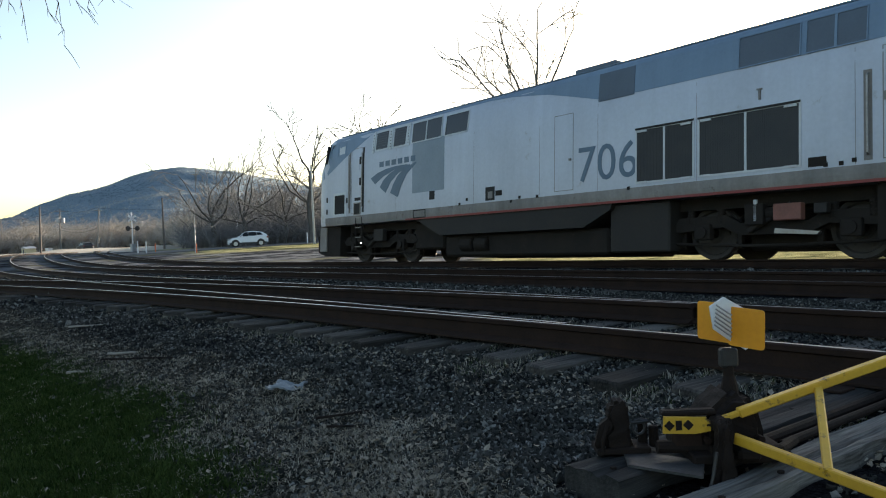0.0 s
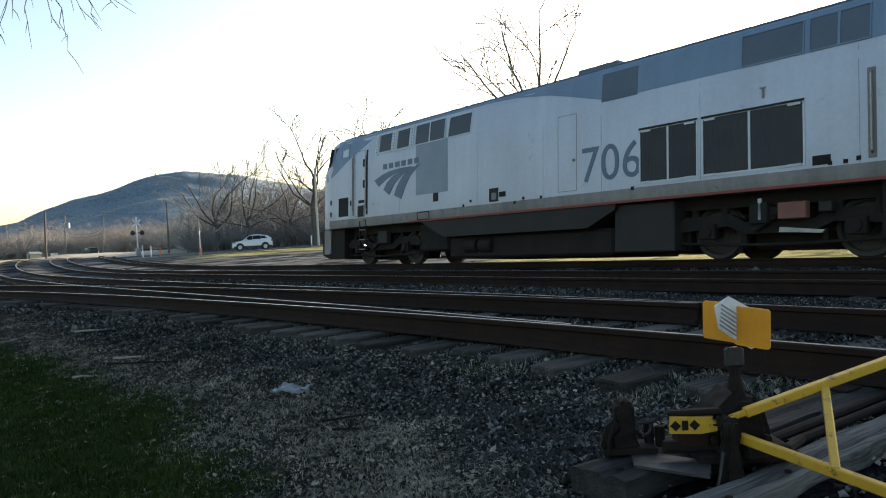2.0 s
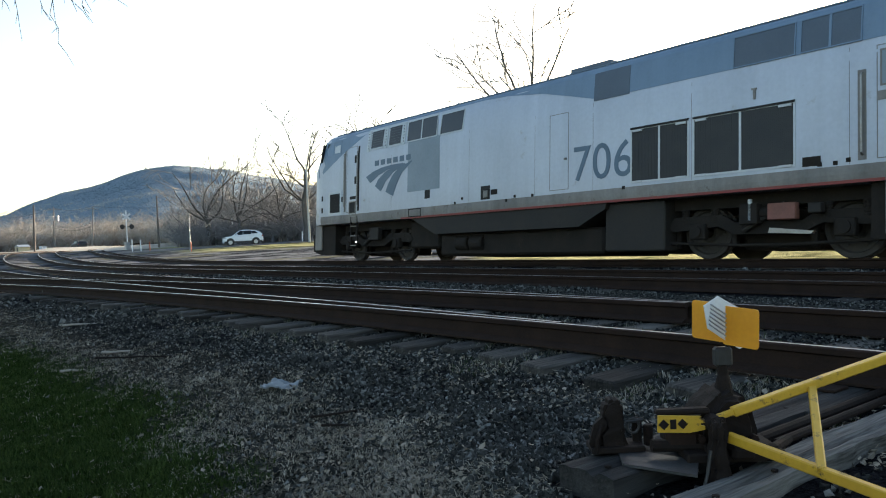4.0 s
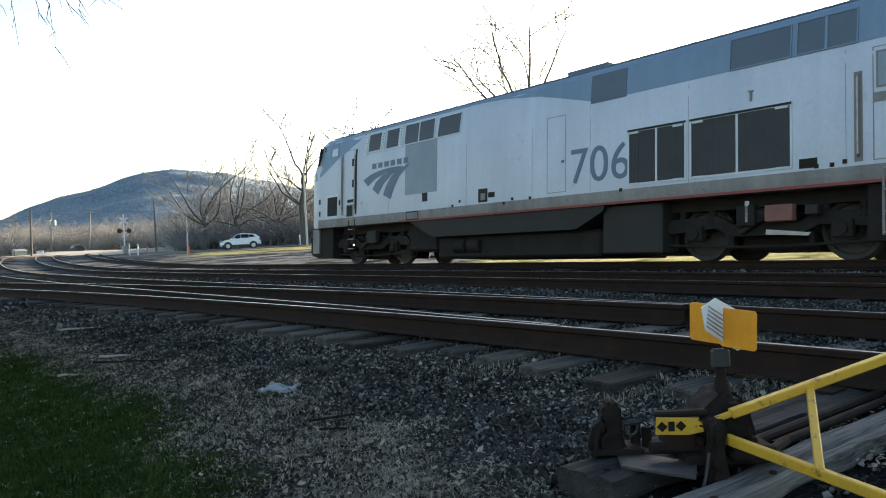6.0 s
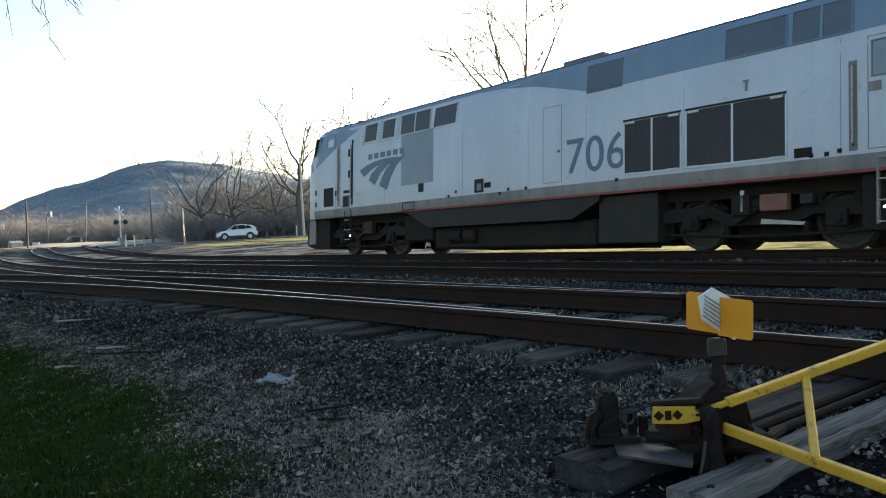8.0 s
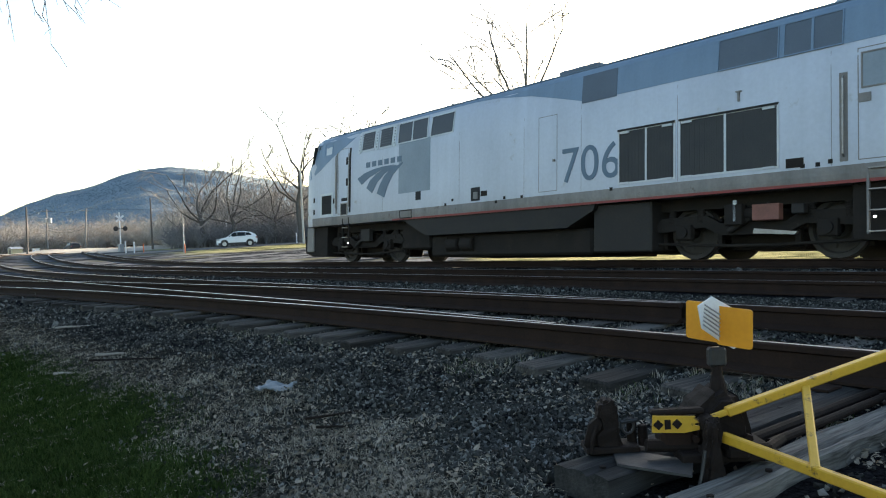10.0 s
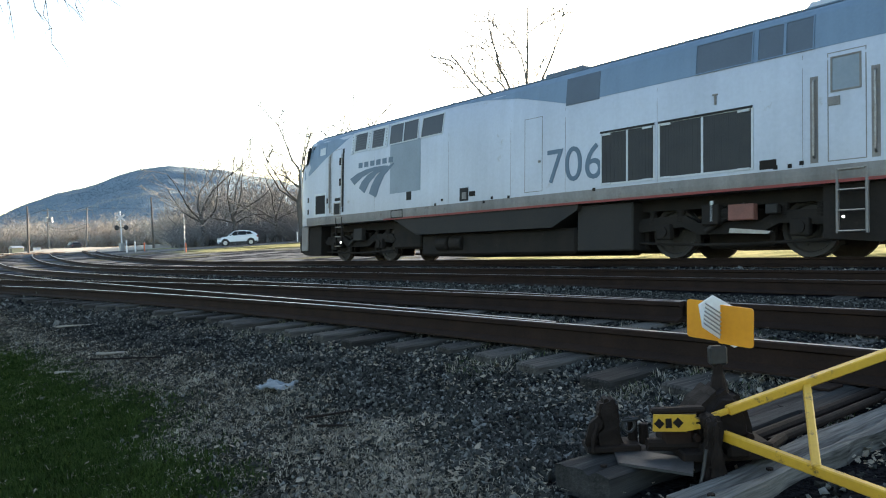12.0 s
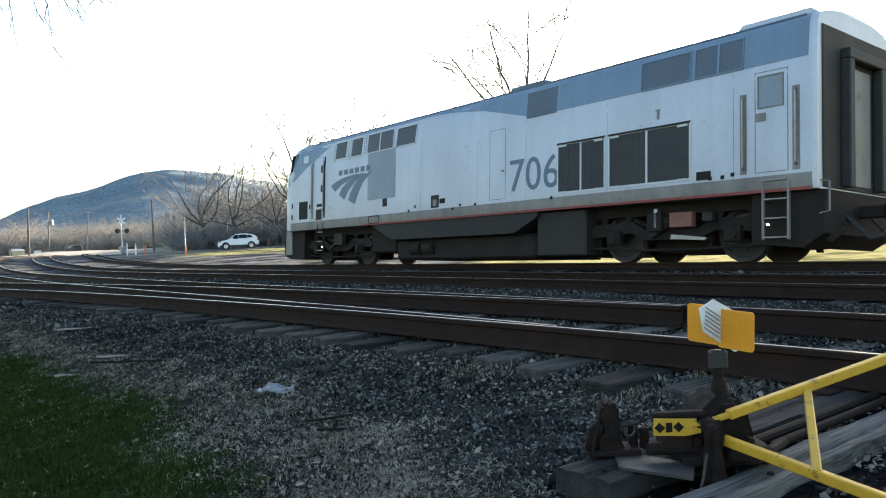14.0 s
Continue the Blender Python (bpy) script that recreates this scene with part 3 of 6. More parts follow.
def wheel_set(parent, s):
    ax = new("axle")
    ax.parent = parent
    ax.location = (s, 0, 0.508)
    for sgn in (-1, 1):
        bm = bmesh.new()
        prof = [(0.10, -0.05), (0.16, -0.05), (0.20, -0.02), (0.40, -0.015), (0.43, -0.06), (0.505, -0.065), (0.508, 0.04), (0.54, 0.07), (0.53, 0.09), (0.42, 0.09), (0.18, 0.05), (0.10, 0.05)]
        n = 36
        rings = [[bm.verts.new((r * math.cos(k * math.tau / n), sgn * (0.76 - o) if sgn > 0 else -(0.76 - o), r * math.sin(k * math.tau / n))) for r, o in prof] for k in range(n)]
        for k in range(n):
            a, b = rings[k], rings[(k + 1) % n]
            for i in range(len(prof) - 1):
                f = bm.faces.new((a[i], a[i + 1], b[i + 1], b[i]))
                f.material_index = 1 if i == 5 else 0
        for k in range(6):  # cast holes' bosses
            a = k * math.tau / 6
            disc(bm, (0.30 * math.cos(a), sgn * 0.785, 0.30 * math.sin(a)), (0, 1, 0), 0.035, 0.02, 10)
        bmesh.ops.recalc_face_normals(bm, faces=bm.faces)
        part("wheel", bm, [WHEEL, STEEL_WORN], ax)
    bm = bmesh.new()
    disc(bm, (0, 0, 0), (0, 1, 0), 0.09, 2.06, 16)
    part("shaft", bm, UNDER, ax)
    return ax


def truck(parent, s0):
    """Four-wheel truck: side frames, axle boxes, springs, dampers, brake gear."""
    t = new("truck")
    t.parent = parent
    t.location = (s0, 0, 0)
    for sgn in (-1, 1):
        bm = bmesh.new()
        prism(bm, [(-0.75, 0.62), (-0.55, 0.80), (0.45, 0.82), (0.75, 0.66), (2.0, 0.66), (2.3, 0.82), (3.3, 0.80), (3.5, 0.62), (3.35, 0.52), (2.35, 0.60), (2.0, 0.44), (0.75, 0.44), (0.4, 0.60), (-0.6, 0.52)], sgn * 1.0, sgn * 1.14)
        part("side_frame", bm, UNDER, t)
        for a in (0.0, 2.74):
            bm = bmesh.new()
            box(bm, a - 0.17, a + 0.17, sgn * 1.16 - 0.08, sgn * 1.16 + 0.08, 0.36, 0.66, 0.02)
            disc(bm, (a, sgn * 1.255, 0.508), (0, 1, 0), 0.11, 0.05, 16)
            part("axle_box", bm, UNDER, t)
            for e in (-0.32, 0.32):
                bm = bmesh.new()
                for k in range(5):
                    disc(bm, (a + e, sgn * 1.08, 0.70 + k * 0.055), (0, 0, 1), 0.085, 0.034, 12)
                disc(bm, (a + e, sgn * 1.08, 0.81), (0, 0, 1), 0.06, 0.28, 10)
                part("spring", bm, UNDER, t)
        bm = bmesh.new()
        tube(bm, [(0.95, sgn * 1.2, 0.50), (1.75, sgn * 1.2, 0.95)], 0.055, 10)
        part("damper", bm, TANK, t)
        bm = bmesh.new()
        tube(bm, [(-0.65, sgn * 1.1, 0.30), (0.9, sgn * 1.1, 0.24), (1.8, sgn * 1.1, 0.24), (3.4, sgn * 1.1, 0.30)], 0.028, 8)
        for b in (-0.58, 0.62, 2.12, 3.32):
            box(bm, b - 0.05, b + 0.05, sgn * 0.9 - 0.06, sgn * 0.9 + 0.06, 0.2, 0.75, 0.01)
        part("brake_gear", bm, UNDER, t)
        bm = bmesh.new()
        disc(bm, (1.37, sgn * 1.16, 0.80), (1, 0, 0), 0.12, 0.4, 14, 0, 0.02)
        part("brake_cylinder", bm, UNDER, t)
    bm = bmesh.new()
    box(bm, 0.9, 1.85, -1.0, 1.0, 0.45, 0.9, 0.04)
    part("bolster", bm, UNDER, t)
    bm = bmesh.new()
    box(bm, 0.62, 2.12, -0.62, 0.62, 0.17, 0.52, 0.05)
    part("traction_motor", bm, UNDER, t)
    return t


def ladder(parent, s0, s1, z0, z1, rungs, mat):
    lad = None
    for sgn in (-1, 1):
        bm = bmesh.new()
        y = sgn * 1.50
        for s in (s0, s1):
            box(bm, s - 0.02, s + 0.02, y - 0.03, y + 0.03, z0, z1, 0.005)
        lad = part("ladder", bm, mat, parent)
        for k in range(rungs):
            z = z0 + 0.04 + (z1 - z0 - 0.06) * k / (rungs - 1)
            bm = bmesh.new()
            box(bm, s0 + 0.02, s1 - 0.02, y - 0.06, y + 0.06, z - 0.012, z + 0.012, 0.004)
            part("rung", bm, STEEL_WORN, lad)
    return lad


def build_loco():
    L = thing("locomotive", "silver diesel locomotive with blue roof stripe and red line", "locomotive", pose(-23.362 + 1.9, 13.83, 0.5185, -LEAN))
    loco_body(L)
    # paint
    patch("skirt_band", [(-2.0, 1.19), (-1.4, 1.19), (17.36, 1.19)], [(-2.0, 1.46), (-1.4, 1.46), (17.36, 1.46)], GREY_BAND, L, 0.004, 4, "dusty grey lower band")
    patch("red_line", [(3.4, 1.175), (17.34, 1.175)], [(3.4, 1.225), (17.34, 1.225)], RED, L, 0.008, 1, "thin faded red line")
    patch("cab_stripe", [(-1.60, 2.78), (-0.9, 3.06), (-0.02, 3.44), (0.8, 3.72), (1.56, 4.0)], [(-1.60, 3.06), (-1.24, 3.72), (-0.90, 4.08), (0.2, 4.12), (1.56, 4.12)], BLUE, L, 0.007, 24, "blue cab paint")
    patch("roof_edge_stripe", [(1.56, 4.03), (7.0, 4.03)], [(1.56, 4.12), (7.0, 4.12)], BLUE, L, 0.007, 10)
    patch("roof_stripe", [(7.0, 4.03), (7.9, 3.98), (9.1, 3.82), (10.0, 3.60), (10.70, 3.42), (11.4, 3.40), (17.30, 3.40)], [(7.0, 4.12), (7.9, 4.12), (9.1, 4.12), (10.0, 4.12), (10.70, 4.12), (11.4, 4.12), (17.30, 4.12)], BLUE, L, 0.007, 28, "blue roof stripe widening to the rear")
    bm = bmesh.new()
    pr = [(-1.33, 4.14), (-1.10, 4.22), (-0.70, 4.31), (0, 4.38), (0.70, 4.31), (1.10, 4.22), (1.33, 4.14)]
    a, b = [[bm.verts.new((s, y, z + 0.006)) for y, z in pr] for s in (-0.3, 17.3)]
    for k in range(6):
        bm.faces.new((a[k], b[k], b[k + 1], a[k + 1]))
    part("roof_panel", bm, BLUE, L)
    rect("roof_vent_panel", 10.68, 11.62, 3.37, 3.97, VENT, L, 0.016, "dark grey vent panel")
    rect("paint_patch", 3.74, 5.25, 1.93, 3.40, SLATE, L, 0.004, "slate grey repainted square", far=False)
    # upper side windows and louvres on the slope
    framed("side_louvre", 1.75, 2.40, 3.42, 3.94, LOUVRE_GLASS, L, PALE, 0.05, slats=7, lean_s=0.05)
    framed("side_louvre", 2.74, 3.36, 3.40, 3.94, LOUVRE_GLASS, L, PALE, 0.05, slats=7, lean_s=0.04)
    for s in (1.60, 2.56, 3.50):
        p = rect("hinge_strip", s - 0.07, s + 0.07, 3.34, 3.98, PALE, L, 0.022, "pale riveted strip", lean_s=0.04)
        for k in range(6):
            rect("rivet", s + 0.0, s + 0.035, 3.42 + k * 0.09, 3.45 + k * 0.09, NEAR_BLACK, p, 0.026)
    framed("side_louvre", 3.70, 5.08, 3.40, 3.95, LOUVRE_GLASS, L, PALE, 0.03, bars=(4.38,), lean_s=0.01)
    framed("side_louvre", 5.26, 6.20, 3.40, 3.92, LOUVRE_GLASS, L, PALE, 0.03, lean_s=0.05)
    for s0, s1 in ((13.95, 15.06), (15.18, 16.13)):
        framed("roof_louvre", s0, s1, 3.42, 3.96, VENT, L, BLUE, 0.02, 0.014, bars=((s0 + s1) / 2,) if s0 > 15 else ())
    # radiator grilles
    for s0, s1, mid in ((11.70, 13.0, 12.36), (13.15, 15.05, 14.08)):
        g = framed("air_grille", s0, s1, 1.56, 2.60, GRILLE, L, PALE, 0.035, bars=(mid,), label="black wire air grille")
        bm = bmesh.new()
        n = int((s1 - s0) / 0.035)
        for k in range(n):
            s = s0 + (k + 0.5) * (s1 - s0) / n
            box(bm, s - 0.004, s + 0.004, -1.5275, -1.524, 1.57, 2.59)
        tagged(part("wire_mesh", bm, GRILLE, g), kind="stuff")
        rect("top_rail", s0 - 0.03, s1 + 0.03, 2.61, 2.65, NEAR_BLACK, g, 0.03)
        for s in (s0 + 0.03, s1 - 0.25):
            for z in (1.545, 2.575):
                rect("latch", s, s + 0.22, z - 0.018, z + 0.02, PALE, g, 0.034)
    # logo: letters as plain bars, three sweeping blades
    for k in range(6):
        s = 1.99 + k * 0.335
        patch("letter_bar", [(s, 2.86), (s + 0.22, 2.86)], [(s, 3.02), (s + 0.22, 3.02)], LOGO_BLUE, L, 0.009, 1, far=False)
    for low, high in ([[(1.50, 2.56), (1.75, 2.36), (2.2, 2.56), (2.8, 2.70), (3.5, 2.79)], [(1.505, 2.57), (1.9, 2.70), (2.4, 2.78), (2.9, 2.81), (3.5, 2.805)]],
                      [[(2.02, 2.24), (2.34, 2.06), (2.62, 2.36), (3.0, 2.58), (3.62, 2.76)], [(2.03, 2.25), (2.2, 2.44), (2.55, 2.62), (3.0, 2.74), (3.62, 2.79)]],
                      [[(2.60, 2.03), (3.0, 1.88), (3.18, 2.20), (3.45, 2.52), (3.95, 2.80)], [(2.61, 2.04), (2.74, 2.26), (3.0, 2.52), (3.3, 2.68), (3.93, 2.83)]]):
        patch("logo_blade", low, high, LOGO_BLUE, L, 0.009, 1, "dark blue sweeping blade", far=False)
    written("706", 0.785, LOGO_BLUE, L, 10.07, -1.527, 1.695, squeeze=1.01)
    # cab
    framed("cab_window", -1.04, -0.12, 3.50, 3.90, CAB_GLASS, L, BLUE, 0.03, label="dark cab side window", bars=(-0.62,))
    # pale patch laid over part of the cab glass
    rect("cab_pale_patch", -0.52, -0.16, 3.53, 3.78, PALE, L, 0.007, "pale patch on the cab window", far=False)
    patch("windshield_edge", [(-1.52, 3.22), (-1.30, 3.40)], [(-1.20, 3.90), (-1.12, 3.95)], CAB_GLASS, L, 0.012, 5)
    seam("cab_door_joint", 0.30, 0.92, 1.52, 3.62, L)
    for s in (0.20, 1.03):
        d = rect("grab_rail_recess", s - 0.055, s + 0.055, 1.55, 3.60, NEAR_BLACK if s > 1 else GREY_BAND, L, 0.003)
        for sgn in (-1, 1):
            bm = bmesh.new()
            tube(bm, [(s, sgn * 1.53, 1.7), (s, sgn * 1.57, 1.74), (s, sgn * 1.57, 3.40), (s, sgn * 1.53, 3.44)], 0.016, 8)
            part("grab_rail", bm, STEEL_WORN, d)
    for z in (3.22, 2.55):
        rect("door_hinge", 0.80, 0.90, z - 0.14, z + 0.10, NEAR_BLACK, L, 0.010)
    rect("door_window", 0.48, 0.80, 2.9, 3.35, SILVER, L, 0.008)
    framed("door_step_box", 0.50, 0.86, 1.50, 1.84, NEAR_BLACK, L, STEEL_WORN, 0.03)
    rect("door_step_box", 0.52, 0.88, 1.93, 2.03, NEAR_BLACK, L, 0.006)
    p = framed("battery_vent", -0.76, -0.10, 1.56, 2.18, NEAR_BLACK, L, PALE, 0.08, slats=6, label="black vent in pale frame")
    for s, z in ((-1.3, 2.1), (-1.3, 1.7), (0.02, 2.0)):
        rect("small_hatch", s - 0.05, s + 0.05, z - 0.11, z + 0.06, NEAR_BLACK, L, 0.006)
    rect("number_board", -2.0, -1.85, 1.55, 1.75, NEAR_BLACK, L, 0.006)
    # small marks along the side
    rect("filler_recess", 6.98, 7.33, 1.50, 1.84, NEAR_BLACK, L, 0.006, "dirty dark filler opening", far=False)
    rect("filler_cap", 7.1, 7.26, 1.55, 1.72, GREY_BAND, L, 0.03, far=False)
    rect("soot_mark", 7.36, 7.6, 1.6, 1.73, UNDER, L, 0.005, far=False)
    rect("vent_hole", 4.58, 4.82, 1.69, 1.93, NEAR_BLACK, L, 0.006, far=False)
    seam("access_panel_joint", 3.80, 4.40, 1.21, 1.45, L, 0.03, NEAR_BLACK, 0.010)
    seam("side_door_joint", 9.38, 9.96, 1.54, 3.26, L, 0.014)
    rect("door_handle", 9.84, 9.9, 2.2, 2.25, GREY_BAND, L, 0.03)
    for s, z in ((8.2, 1.52), (8.8, 1.50), (7.9, 1.44), (6.2, 1.60), (15.30, 1.56), (15.45, 1.53), (15.7, 1.53), (15.9, 1.56), (5.9, 1.50), (11.45, 1.47)):
        rect("bolt_mark", s, s + 0.07, z - 0.05, z + 0.02, UNDER, L, 0.012, far=False)
    rect("soot_mark", 15.20, 15.50, 1.50, 1.66, UNDER, L, 0.008, far=False)
    rect("bracket", 14.30, 14.40, 2.95, 2.975, GREY_BAND, L, 0.03)
    rect("bracket", 14.33, 14.37, 2.78, 2.95, GREY_BAND, L, 0.02)
    for s in (2.9, 6.5, 8.9, 10.66, 13.08, 15.95):
        rect("panel_joint", s, s + 0.007, 1.47, 3.33, GREY_BAND, L, 0.0025)
    # rear door
    seam("rear_door_joint", 16.36, 16.96, 1.52, 3.28, L)
    framed("rear_door_window", 16.44, 16.86, 2.66, 3.18, SLATE, L, GREY_BAND, 0.025)
    rect("rear_door_handle", 16.38, 16.56, 2.42, 2.56, GREY_BAND, L, 0.02)
    for s in (16.15, 17.1):
        d = rect("grab_rail_recess", s - 0.07, s + 0.06, 1.52, 2.94, GREY_BAND, L, 0.003)
        for sgn in (-1, 1):
            bm = bmesh.new()
            tube(bm, [(s, sgn * 1.53, 1.6), (s, sgn * 1.57, 1.64), (s, sgn * 1.57, 2.84), (s, sgn * 1.53, 2.88)], 0.018, 8)
            part("grab_rail", bm, STEEL_WORN, d)
    ladder(L, 16.5, 16.95, 0.36, 1.40, 4, GREY_BAND)
    ladder(L, 0.60, 0.98, 0.42, 1.40, 4, UNDER)
    for s, z, r in ((1.06, 0.57, 0.026), (16.63, 0.62, 0.022)):
        bm = bmesh.new()
        disc(bm, (s, -1.56, z), (0, 1, 0), r, 0.05, 12)
        lampbox = part("step_lamp", bm, UNDER, L)
        bm = bmesh.new()
        disc(bm, (s, -1.59, z), (0, 1, 0), r * 0.85, 0.012, 12)
        part("lens", bm, LENS_WARM, lampbox, "small lit white lens")
    # roof
    bm = bmesh.new()
    box(bm, 9.15, 10.38, -0.62, 0.62, 4.25, 4.52, 0.03)
    part("exhaust_housing", bm, VENT, L)
    bm = bmesh.new()
    prism(bm, [(15.8, 4.15), (15.95, 4.30), (17.2, 4.30), (17.36, 4.15)], -1.2, 1.2)
    part("roof_hatch", bm, SILVER, L)
    for s in (-0.2, 0.6):
        bm = bmesh.new()
        box(bm, s - 0.16, s + 0.16, -1.02, -0.80, 4.18, 4.27, 0.03)
        tube(bm, [(s - 0.2, -0.9, 4.30), (s + 0.15, -0.9, 4.30)], [0.05, 0.02], 10)
        part("roof_horn", bm, TANK, L)
    bm = bmesh.new()
    box(bm, -0.6, 17.2, -1.365, -1.325, 4.13, 4.158)
    part("gutter", bm, LOGO_BLUE, L)
    for sgn in (-1, 1):
        bm = bmesh.new()
        box(bm, -0.035, 0.035, sgn * 1.53 - 0.04, sgn * 1.53 + 0.04, -0.30, 0.30, 0.01, 0, pose(-1.27, 0, 3.60, 0, 18))
        part("cab_mirror", bm, NEAR_BLACK, L, "black cab side mirror")
    # dark brown rear end wall with its black gangway frame
    bm = bmesh.new()
    box(bm, 17.41, 17.445, -1.30, 1.30, 1.22, 3.95, 0.012)
    wall = part("rear_end_wall", bm, END_BROWN, L, "dark brown rear end wall")
    for y in (-0.62, 0.62):
        bm = bmesh.new()
        box(bm, 17.445, 17.62, y - 0.09, y + 0.09, 1.25, 3.45, 0.02)
        part("gangway_post", bm, HOSE, wall)
    bm = bmesh.new()
    box(bm, 17.445, 17.62, -0.71, 0.71, 3.45, 3.63, 0.02)
    part("gangway_head", bm, HOSE, wall)
    bm = bmesh.new()
    box(bm, 17.445, 17.47, -0.40, 0.40, 1.30, 3.35, 0.01)
    part("end_door", bm, GREY_BAND, wall)
    for y in (-1.36, 1.36):
        bm = bmesh.new()
        tube(bm, [(17.40, y, 0.78), (17.56, y, 0.82), (17.56, y, 1.30), (17.40, y, 1.34)], 0.016, 8)
        part("corner_grab_rail", bm, GREY_BAND, wall)
    # below the floor
    bm = bmesh.new()
    prism(bm, [(-2.2, 1.18), (-2.2, 0.92), (-2.25, 0.30), (-1.75, 0.18), (-0.75, 0.18), (-0.75, 1.18)], -1.30, 1.30)
    part("pilot", bm, UNDER, L, "black front pilot plate")
    bm = bmesh.new()
    box(bm, -2.06, -1.62, -1.36, -1.30, 0.34, 1.18, 0.01)
    part("pilot_side", bm, GREY_BAND, L)
    for sgn in (-1, 1):
        bm = bmesh.new()
        box(bm, -2.42, -2.24, sgn * 1.05 - 0.05, sgn * 1.05 + 0.05, 1.02, 1.08, 0.01)
        box(bm, -2.30, -2.22, sgn * 1.2 - 0.1, sgn * 1.2 + 0.1, 0.40, 0.9, 0.02)
        part("pilot_step", bm, UNDER, L)
    bm = bmesh.new()
    prism(bm, [(3.85, 1.18), (4.98, 0.70), (10.2, 0.70), (10.95, 1.05), (11.0, 1.18)], -1.46, 1.46)
    part("fuel_tank", bm, TANK, L, "dark grey fuel tank with sloped ends")
    bm = bmesh.new()
    box(bm, 4.9, 10.7, -1.2, 1.2, 0.11, 0.70, 0.06)
    part("tank_sump", bm, UNDER, L)
    for s in (5.9, 6.5):
        bm = bmesh.new()
        disc(bm, (s, -1.15, 0.44), (1, 0, 0), 0.2, 0.5, 18, 0, 0.03)
        part("air_reservoir", bm, UNDER, L)
    # added dark block, keeps daylight out of the gap between truck and tank
    bm = bmesh.new()
    box(bm, 3.35, 4.75, -1.12, 1.12, 0.34, 1.16, 0.05)
    part("dark_gap_block", bm, UNDER, L)
    bm = bmesh.new()
    box(bm, 10.85, 12.35, -1.34, 1.34, 0.15, 1.16, 0.03)
    part("equipment_box", bm, TANK, L)
    for s0, s1, y, z0, z1, m in ((14.5, 15.0, -1.32, 0.66, 0.95, OXIDE), (1.45, 1.95, -1.30, 0.62, 1.0, TANK), (13.95, 14.30, -1.30, 0.60, 0.98, UNDER), (15.2, 15.42, -1.30, 0.75, 0.92, TANK)):
        bm = bmesh.new()
        box(bm, s0, s1, y - 0.06, y + 0.10, z0, z1, 0.015)
        part("side_box", bm, m, L)
    bm = bmesh.new()
    prism(bm, [(14.5, 0.44), (15.25, 0.40), (15.30, 0.45), (14.52, 0.53)], -1.34, -1.26)
    part("sand_pipe_bracket", bm, STEEL_WORN, L)
    bm = bmesh.new()
    box(bm, 14.12, 14.19, -1.36, -1.31, 0.66, 1.05, 0.01)
    part("level_rod", bm, PALE, L)
    bm = bmesh.new()
    prism(bm, [(16.2, 1.18), (16.2, 0.30), (17.1, 0.22), (17.45, 0.45), (17.5, 1.18)], -1.34, 1.34)
    part("rear_skirt", bm, UNDER, L)
    bm = bmesh.new()
    box(bm, -0.6, 17.0, -1.0, 1.0, 0.95, 1.2)
    part("underframe", bm, UNDER, L)
    for s, d in ((-2.3, -1), (17.4, 1)):
        bm = bmesh.new()
        box(bm, min(s, s + d * 0.55), max(s, s + d * 0.55), -0.11, 0.11, 0.75, 0.97, 0.03)
        box(bm, min(s + d * 0.5, s + d * 0.72), max(s + d * 0.5, s + d * 0.72), -0.2, 0.2, 0.70, 1.02, 0.05)
        c = part("coupler", bm, UNDER, L)
        for y in (-0.55, -0.42, 0.45):
            bm = bmesh.new()
            tube(bm, [(s, y, 0.85), (s + d * 0.2, y, 0.6), (s + d * 0.42, y * 0.9, 0.38), (s + d * 0.58, y * 0.8, 0.42), (s + d * 0.66, y * 0.6, 0.62)], 0.024, 8)
            part("air_hose", bm, HOSE, c)
    bm = bmesh.new()
    prism(bm, [(17.42, 0.36), (17.52, 0.30), (17.75, 0.50), (17.68, 0.56)], -1.2, -1.14)
    part("end_step", bm, UNDER, L)
    truck(L, 0.0)
    truck(L, 13.0)
    wheels = [wheel_set(L, s) for s in (0.0, 2.74, 13.0, 15.74)]
    return L, wheels


loco, axles = build_loco()


# ---- foreground things ----
IRON = material("rusted_cast_iron", (0.016, 0.013, 0.012), 0.8, 0.3, (0.028, 0.019, 0.015), 14, 90, 0.8, 0.3, gloss=0.12)
YELLOW = material("yellow_paint", (0.62, 0.35, 0.022), 0.5, 0.0, (0.50, 0.27, 0.02), 6, 60, 0.5, 0.08, spots=(0.07, 0.04, 0.022), spot_scale=14, spot_cut=0.57)
TARGET_YELLOW = material("target_yellow", (0.82, 0.33, 0.012), 0.45, 0.0, (0.74, 0.28, 0.012), 8, 60, 0.4, 0.03)
WHITE = material("white_enamel", (0.78, 0.79, 0.80), 0.4, 0.0, (0.70, 0.70, 0.71), 8, 60, 0.4, 0.03)
GREY_LINE = material("grey_stripe", (0.42, 0.43, 0.45), 0.5, 0.0, (0.36, 0.36, 0.38), 8, 60, 0.4, 0.03)
OLD_TIMBER = material("bleached_timber", (0.21, 0.20, 0.185), 0.9, 0.0, (0.022, 0.020, 0.018), 7, 60, 0.45, 0.9, gloss=0.12, grain=(2.0, 0.10, 2.0))
DARK_TIMBER = material("creosoted_timber", (0.050, 0.048, 0.046), 0.8, 0.0, (0.010, 0.0095, 0.009), 5, 50, 0.5, 0.8, gloss=0.12, grain=(2.0, 0.10, 2.0))
PLASTIC = material("crumpled_plastic", (0.20, 0.225, 0.245), 0.5, 0.0, (0.14, 0.16, 0.18), 12, 60, 0.6, 0.3)
